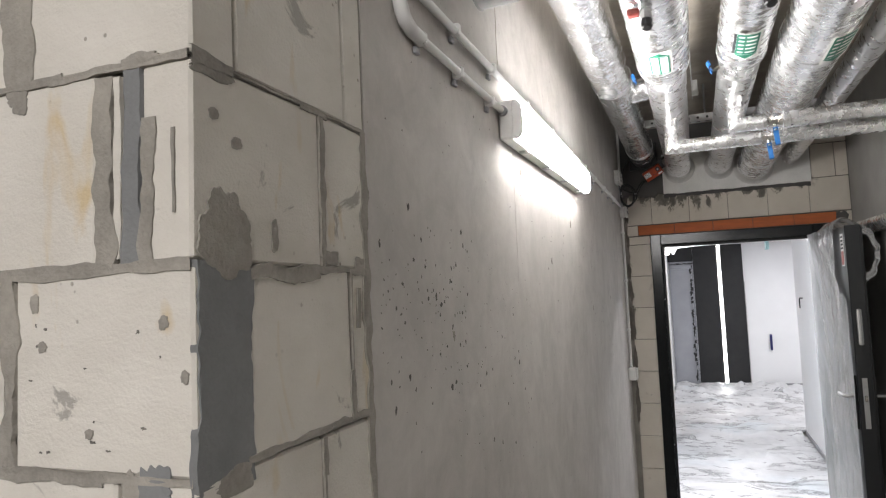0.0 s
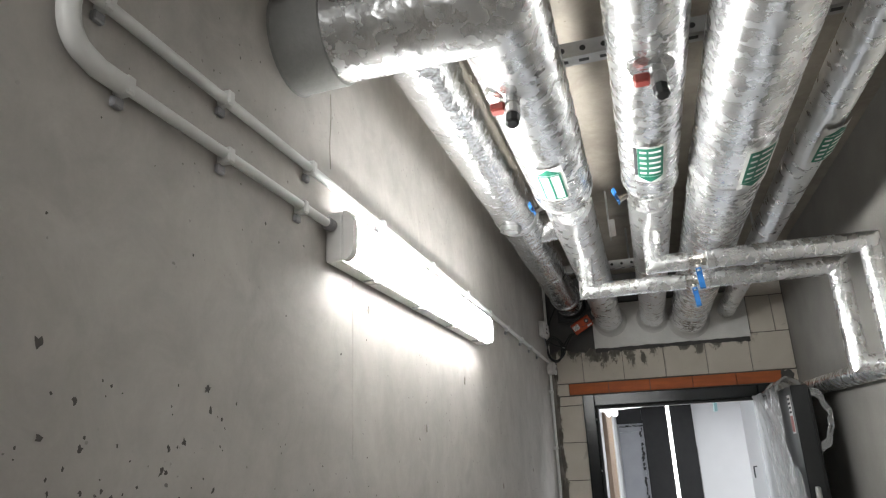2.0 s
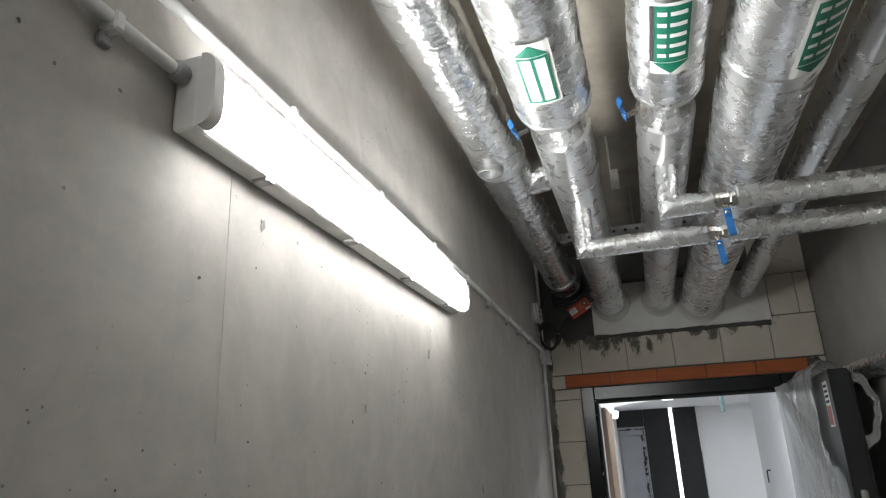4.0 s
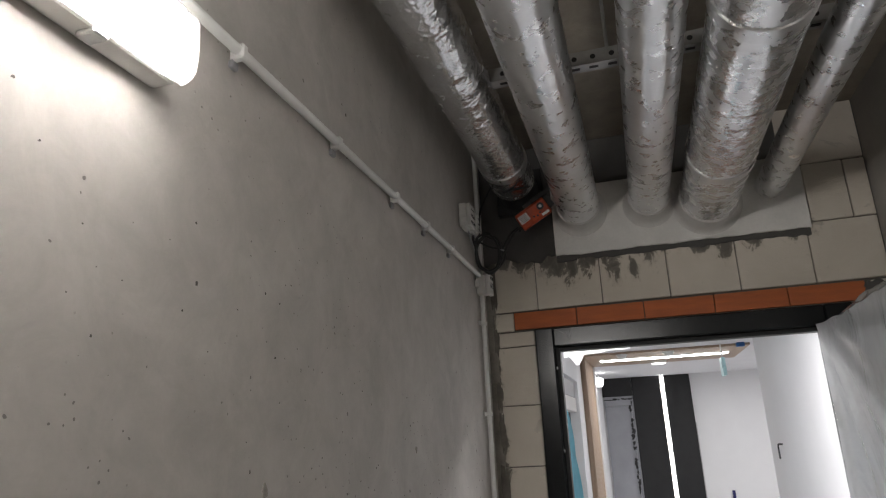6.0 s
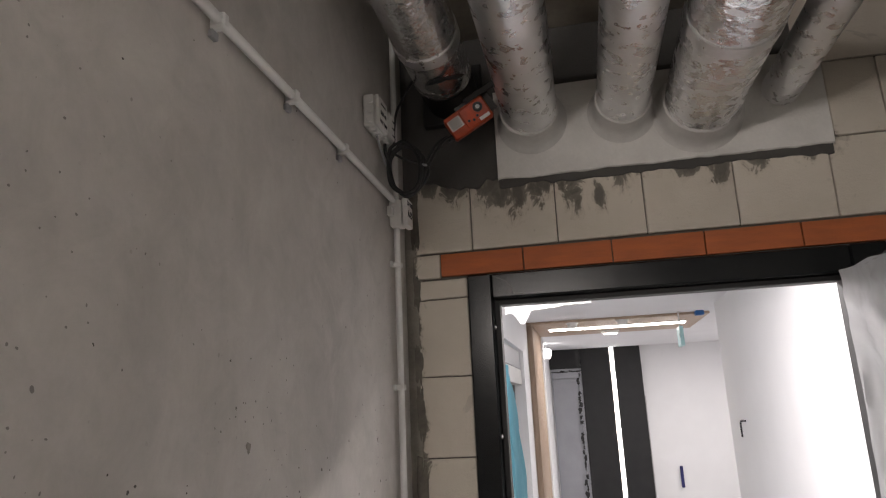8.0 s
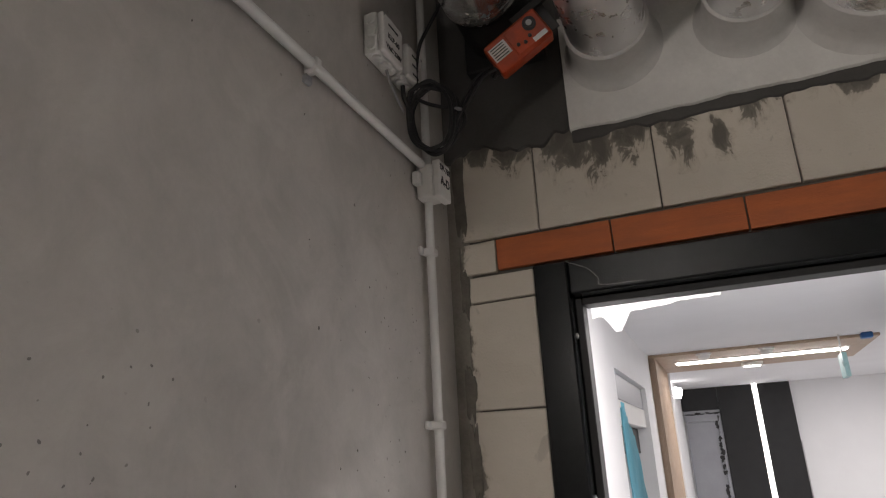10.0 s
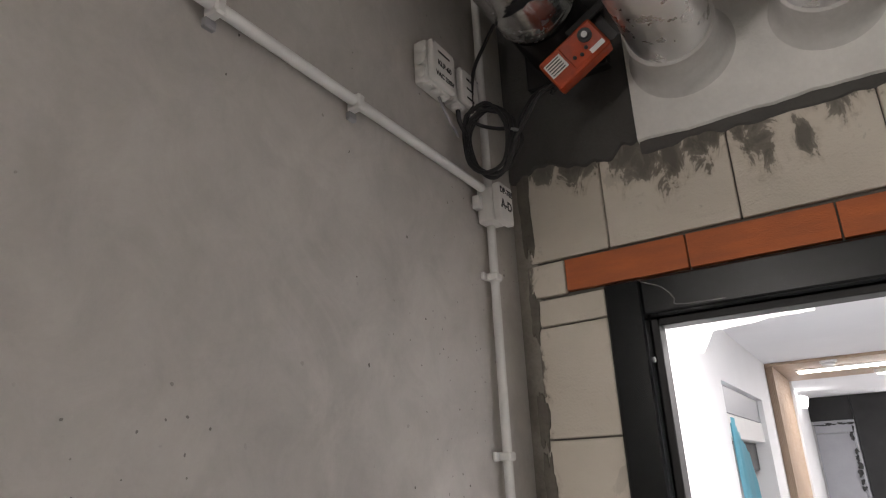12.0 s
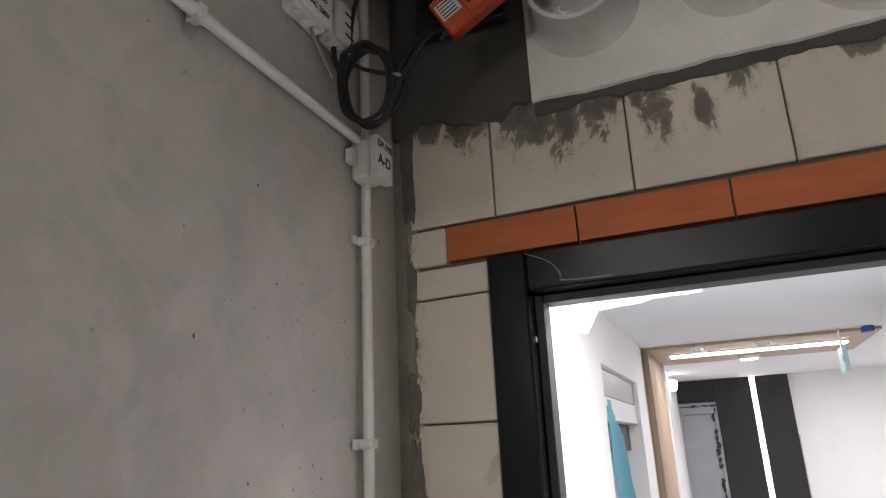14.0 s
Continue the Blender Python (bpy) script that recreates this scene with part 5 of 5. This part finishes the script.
J = 0.0019
BY0, BY1 = YW, YW + 0.05
z = 2.022
while z > 0.05:
    block(wall_end, "stained_block", -0.442, FX0 - 0.002, BY0, BY1, max(0.002, z - 0.227 + J), z - J, bevel=0.0022)
    block(wall_end, "stained_block", FX1 + 0.002, XR - 0.004, BY0, BY1, max(0.002, z - 0.227 + J), z - J, bevel=0.0022)
    z -= 0.227
block(wall_end, "stained_block", -0.448, FX0 - 0.002, BY0, BY1, 2.022 + J, 2.082 - J, bevel=0.0022)
block(wall_end, "stained_block", FX1 + 0.002, XR - 0.004, BY0, BY1, 2.022 + J, 2.082 - J, bevel=0.0022)
block(wall_end, "stained_block", -0.455, -0.371, BY0, BY1, 2.087, 2.158, bevel=0.0022)
block(wall_end, "stained_block", 0.915, XR - 0.004, BY0, BY1, 2.087, 2.158, bevel=0.0022)
edges = [-0.448, -0.268, -0.013, 0.240, 0.492, 0.745, XR - 0.003]
for a, b in zip(edges, edges[1:]):
    block(wall_end, "stained_block", a + J * 0.8, b - J * 0.8, BY0, BY1, 2.166, 2.392, bevel=0.0022)
block(wall_end, "stained_block", 0.768, 0.905, BY0, BY1, 2.398, 2.62, bevel=0.0022)
block(wall_end, "stained_block", 0.909, XR - 0.004, BY0, BY1, 2.398, 2.62, bevel=0.0022)
block(wall_end, "stained_block", 0.70, XR - 0.004, BY0, BY1, 2.626, CEIL - 0.004, bevel=0.0022)
for a, b in zip((-0.368, -0.118, 0.137, 0.390, 0.642), (-0.119, 0.136, 0.389, 0.641, 0.893)):
    brick = block(wall_end, "lintel", a + 0.0012, b - 0.0012, BY0 - 0.004, BY1, 2.090, 2.157, "lintel_piece", 0.001, 0.001)
part("mortar_pad", turned(blob(0.92, 2.13, 0.07, 0.06, 9.1, 30, 0.4, 0.01), Matrix.Translation((0, BY0 + 0.002, 0))), "grey_mortar", wall_end)


def coat(x0, x1, z0, z1, y, thick, ragged, seed):
    """A plastered coat with a ragged lower edge."""
    bm = bmesh.new()
    n = 90
    cols = []
    for k in range(n + 1):
        x = x0 + (x1 - x0) * k / n
        low = z0 + ragged * (noise.noise(Vector((x * 9 + seed, 0, 0))) + 0.6 * noise.noise(Vector((x * 31, seed, 0))))
        cols.append([bm.verts.new((x, y + 0.003, low - 0.001)), bm.verts.new((x, y - thick, low + 0.003)), bm.verts.new((x, y - thick, z1)), bm.verts.new((x, y + 0.003, z1))])
    for a, b in zip(cols, cols[1:]):
        for i in range(3):
            bm.faces.new((a[i], a[i + 1], b[i + 1], b[i]))
    for c in (cols[0], cols[-1]):
        bm.faces.new(c)
    return bm


part("fire_board", coat(-0.176, 0.762, 2.372, 2.66, BY0 - 0.001, 0.012, 0.005, 2.0), "board", wall_end, "white coated fire-stop board round the pipes")
part("mortar_coat", coat(-0.476, -0.178, 2.368, CEIL - 0.003, BY0 - 0.001, 0.007, 0.035, 7.0), "grey_mortar", wall_end, "dark grey mortar fill")
part("mortar_coat", coat(-0.177, 0.70, 2.66, CEIL - 0.003, BY0 - 0.001, 0.006, 0.003, 5.0), "grey_mortar", wall_end, "dark grey mortar fill")
part("mortar_coat", coat(-0.174, 0.758, 2.350, 2.376, BY0 - 0.001, 0.004, 0.014, 12.0), "grey_mortar", wall_end, "ragged mortar line under the board")
for k, (x, z, w, h) in enumerate(((-0.445, 1.83, 0.022, 0.10), (-0.444, 1.70, 0.018, 0.14), (-0.446, 1.45, 0.03, 0.2), (-0.44, 1.2, 0.026, 0.16), (-0.444, 2.05, 0.02, 0.10), (-0.446, 2.30, 0.03, 0.2), (-0.442, 0.9, 0.03, 0.24))):
    t = blob(x, z, w, h, k * 3.1 + 0.4, 40, 0.5, 0.004)
    shift(t, (0, BY0, 0))
    part("daub", t, "drag", wall_end)

part("corner_fill", box(XL - 0.01, -0.430, BY0 + 0.004, BY0 + 0.02, 0.002, 2.40), "mortar", wall_end, "grey mortar in the corner")
# ---- pillar blocks ----
zs = [0.0] + [1.966 - 0.2205 * k for k in range(8, -1, -1)] + [2.187, 2.407, 2.627, CEIL - 0.003]
side_joints = {6: (0.782,), 7: (0.866,), 8: (0.791,), 9: (0.612, 0.864)}
front_joints = {6: (-0.58,), 7: (-0.745,), 8: (-0.578,), 9: (-0.731,)}
rng = random.Random(3)
for k, (a, b) in enumerate(zip(zs, zs[1:])):
    wide = 0.004 if k < 9 else 0.003
    fj = front_joints.get(k, (-0.58 if k % 2 else -0.77,))
    sj = side_joints.get(k, (0.79,) if k % 2 else (0.86,))
    if k < 10:
        low, high = a + 0.003, b - 0.003
    else:
        low, high = a + 0.002, b - 0.002
    # corner block shows on both faces
    gap = {8: 0.034, 7: 0.012}.get(k, wide)
    block(wall_pillar, "block", fj[0] + gap, XL, PY, sj[0] - wide, low, high, worn=0.004)
    for s0, s1 in zip(sj, sj[1:] + (PC - 0.006,)):
        block(wall_pillar, "block", XL - 0.12, XL - 0.001, s0 + wide * 0.5, s1 - (wide if s1 < PC - 0.01 else 0.0) * 0.5, low, high, worn=0.004)
    x = fj[0] - gap
    while x > -3.0:
        block(wall_pillar, "block", max(x - 0.59, -3.19), x, PY, PY + 0.1, low, high, worn=0.004)
        x -= 0.6


def ribbon(u0, v0, u1, v1, width, seed, ragged=0.85, thick=0.0024, n=70):
    """A ragged mortar joint in the x-z plane, front towards -y."""
    bm = bmesh.new()
    a, d = Vector((u0, 0, v0)), Vector((u1 - u0, 0, v1 - v0))
    across = Vector((-d.z, 0, d.x)).normalized()
    rows = []
    for k in range(n + 1):
        p = a + d * (k / n)
        q = k / n * d.length * 34 + seed * 7.7
        e = [1 + ragged * (noise.noise(Vector((q * 0.5, s, seed))) * 1.3 + noise.noise(Vector((q * 1.7, s, seed))) * 0.6) for s in (0.0, 5.0)]
        hi, lo = p + across * width / 2 * e[0], p - across * width / 2 * e[1]
        y = Vector((0, -thick, 0))
        dip = Vector((0, -thick * (0.75 + 0.3 * noise.noise(Vector((q, 9, seed)))), 0))
        rows.append([bm.verts.new(hi + Vector((0, 0.004, 0))), bm.verts.new(hi * 0.9 + (p * 0.1) + y), bm.verts.new(p + dip), bm.verts.new(lo * 0.9 + (p * 0.1) + y), bm.verts.new(lo + Vector((0, 0.004, 0)))])
    for r, s in zip(rows, rows[1:]):
        for i in range(4):
            bm.faces.new((r[i], r[i + 1], s[i + 1], s[i]))
    return bm


side = Matrix.Translation((XL, 0, 0)) @ Matrix.Rotation(radians(90), 4, "Z")
ZA, ZB, ZC = 1.966, 1.7455, 1.525
k = 0
for y0, za, y1, zb, w in ((0.63, ZB - 0.008, 0.78, ZB - 0.005, 0.017), (0.77, ZB, PC, ZB, 0.011), (0.62, ZC + 0.004, 0.86, ZC + 0.006, 0.009), (0.86, ZC + 0.006, PC, ZC + 0.004, 0.012),
                          (PY, ZA - 0.001, 0.605, ZA - 0.002, 0.014), (0.605, ZA, 0.75, ZA, 0.0045), (0.74, ZA - 0.003, 0.81, ZA - 0.003, 0.010), (0.80, ZA, 0.92, ZA, 0.005), (0.791, ZB, 0.793, ZA - 0.004, 0.015),
                          (0.864, ZC, 0.863, 1.60, 0.015), (0.866, 1.60, 0.867, ZB, 0.004), (0.916, 1.30, 0.915, ZA, 0.022), (0.886, 1.66, 0.89, 1.72, 0.010), (0.782, 1.31, 0.781, 1.49, 0.006), (0.782, 1.47, 0.783, 1.52, 0.014), (PY, 1.304, PC, 1.304, 0.014)):
    k += 1
    part("mortar_joint", turned(ribbon(y0, za, y1, zb, w, k * 1.3), side), "mortar", wall_pillar)
for x0, za, x1, zb, w in ((-1.6, ZB - 0.002, XL - 0.002, ZB, 0.016), (-1.6, ZC - 0.004, -0.60, ZC - 0.003, 0.016), (-0.60, ZC, XL - 0.002, ZC, 0.009), (-0.68, ZA - 0.001, XL - 0.002, ZA, 0.009), (-1.6, ZA, -0.66, ZA, 0.011),
                          (-0.598, ZB, -0.597, ZA - 0.008, 0.030), (-0.5375, ZB + 0.004, -0.535, 1.905, 0.020), (-0.500, 1.80, -0.501, 1.89, 0.004), (-0.745, ZC, -0.744, ZB, 0.030), (-1.6, 1.304, XL - 0.002, 1.304, 0.014)):
    k += 1
    t = ribbon(x0, za, x1, zb, w, k * 1.3, 0.6)
    shift(t, (0, PY, 0))
    part("mortar_joint", t, "mortar", wall_pillar)
t = ribbon(-0.560, ZB + 0.002, -0.556, ZA - 0.002, 0.028, 4.4, 0.35, 0.0016)
shift(t, (0, PY, 0))
part("mortar_joint", t, "grey_skim", wall_pillar)
t = ribbon(-0.579, ZB + 0.01, -0.578, ZA - 0.01, 0.011, 8.8, 0.5, 0.0014)
shift(t, (0, PY, 0))
part("block_sliver", t, "block", wall_pillar)
part("skim_coat", turned(ribbon(0.587, ZC - 0.02, 0.588, ZB + 0.004, 0.098, 3.1, 0.16, 0.0012), side), "grey_skim", wall_pillar, "smooth grey skim over the joint")
for k, (y, z, w, h, mat) in enumerate(((0.590, 1.768, 0.088, 0.070, "mortar"), (0.588, 1.800, 0.046, 0.060, "mortar"), (0.679, 1.783, 0.014, 0.038, "mortar"), (0.81, 1.762, 0.045, 0.020, "mortar"), (0.895, 1.757, 0.03, 0.018, "mortar"), (0.57, 1.955, 0.07, 0.014, "mortar"),
                                       (0.60, 1.512, 0.06, 0.03, "mortar"), (0.572, 1.91, 0.016, 0.012, "mortar"), (0.61, 1.885, 0.018, 0.014, "mortar"))):
    t = blob(y, z, w, h, k * 2.3 + 1.0, 60, 0.3, 0.0016)
    turned(t, side)
    part("smear", t, mat, wall_pillar)
# the last five are flat mortar-coloured spots for small dark pits
for k, (x, z, w, h, mat) in enumerate(((-0.731, 2.05, 0.050, 0.17, "mortar"), (-0.73, 1.95, 0.03, 0.03, "mortar"), (-0.545, 1.972, 0.05, 0.012, "mortar"), (-0.532, 1.512, 0.055, 0.05, "grey_skim"), (-0.56, 1.51, 0.03, 0.05, "mortar"),
                                       (-0.703, 1.712, 0.015, 0.02, "mortar"), (-0.690, 1.663, 0.013, 0.012, "mortar"), (-0.516, 1.687, 0.012, 0.015, "mortar"), (-0.620, 1.569, 0.011, 0.010, "mortar"), (-0.489, 1.63, 0.010, 0.012, "mortar"))):
    t = blob(x, z, w, h, k * 1.9 + 6.0, 60, 0.4, 0.0016)
    shift(t, (0, PY, 0))
    part("smear", t, mat, wall_pillar)
# flat dark specks laid on the block, as shade of fine pits
rng = random.Random(21)
for k in range(13):
    x, z = rng.uniform(-0.74, -0.49), rng.uniform(1.54, 1.72)
    t = blob(x, z, rng.uniform(0.002, 0.006), rng.uniform(0.0015, 0.004), k * 1.1, 14, 0.9, 0.0006)
    shift(t, (0, PY - 0.0002, 0))
    part("pit", t, "joint", wall_pillar)
part("joint_fill", box(XL - 0.03, XL - 0.0025, PC - 0.012, PC + 0.012, 0.002, CEIL - 0.004, 0.002), "mortar", wall_pillar)
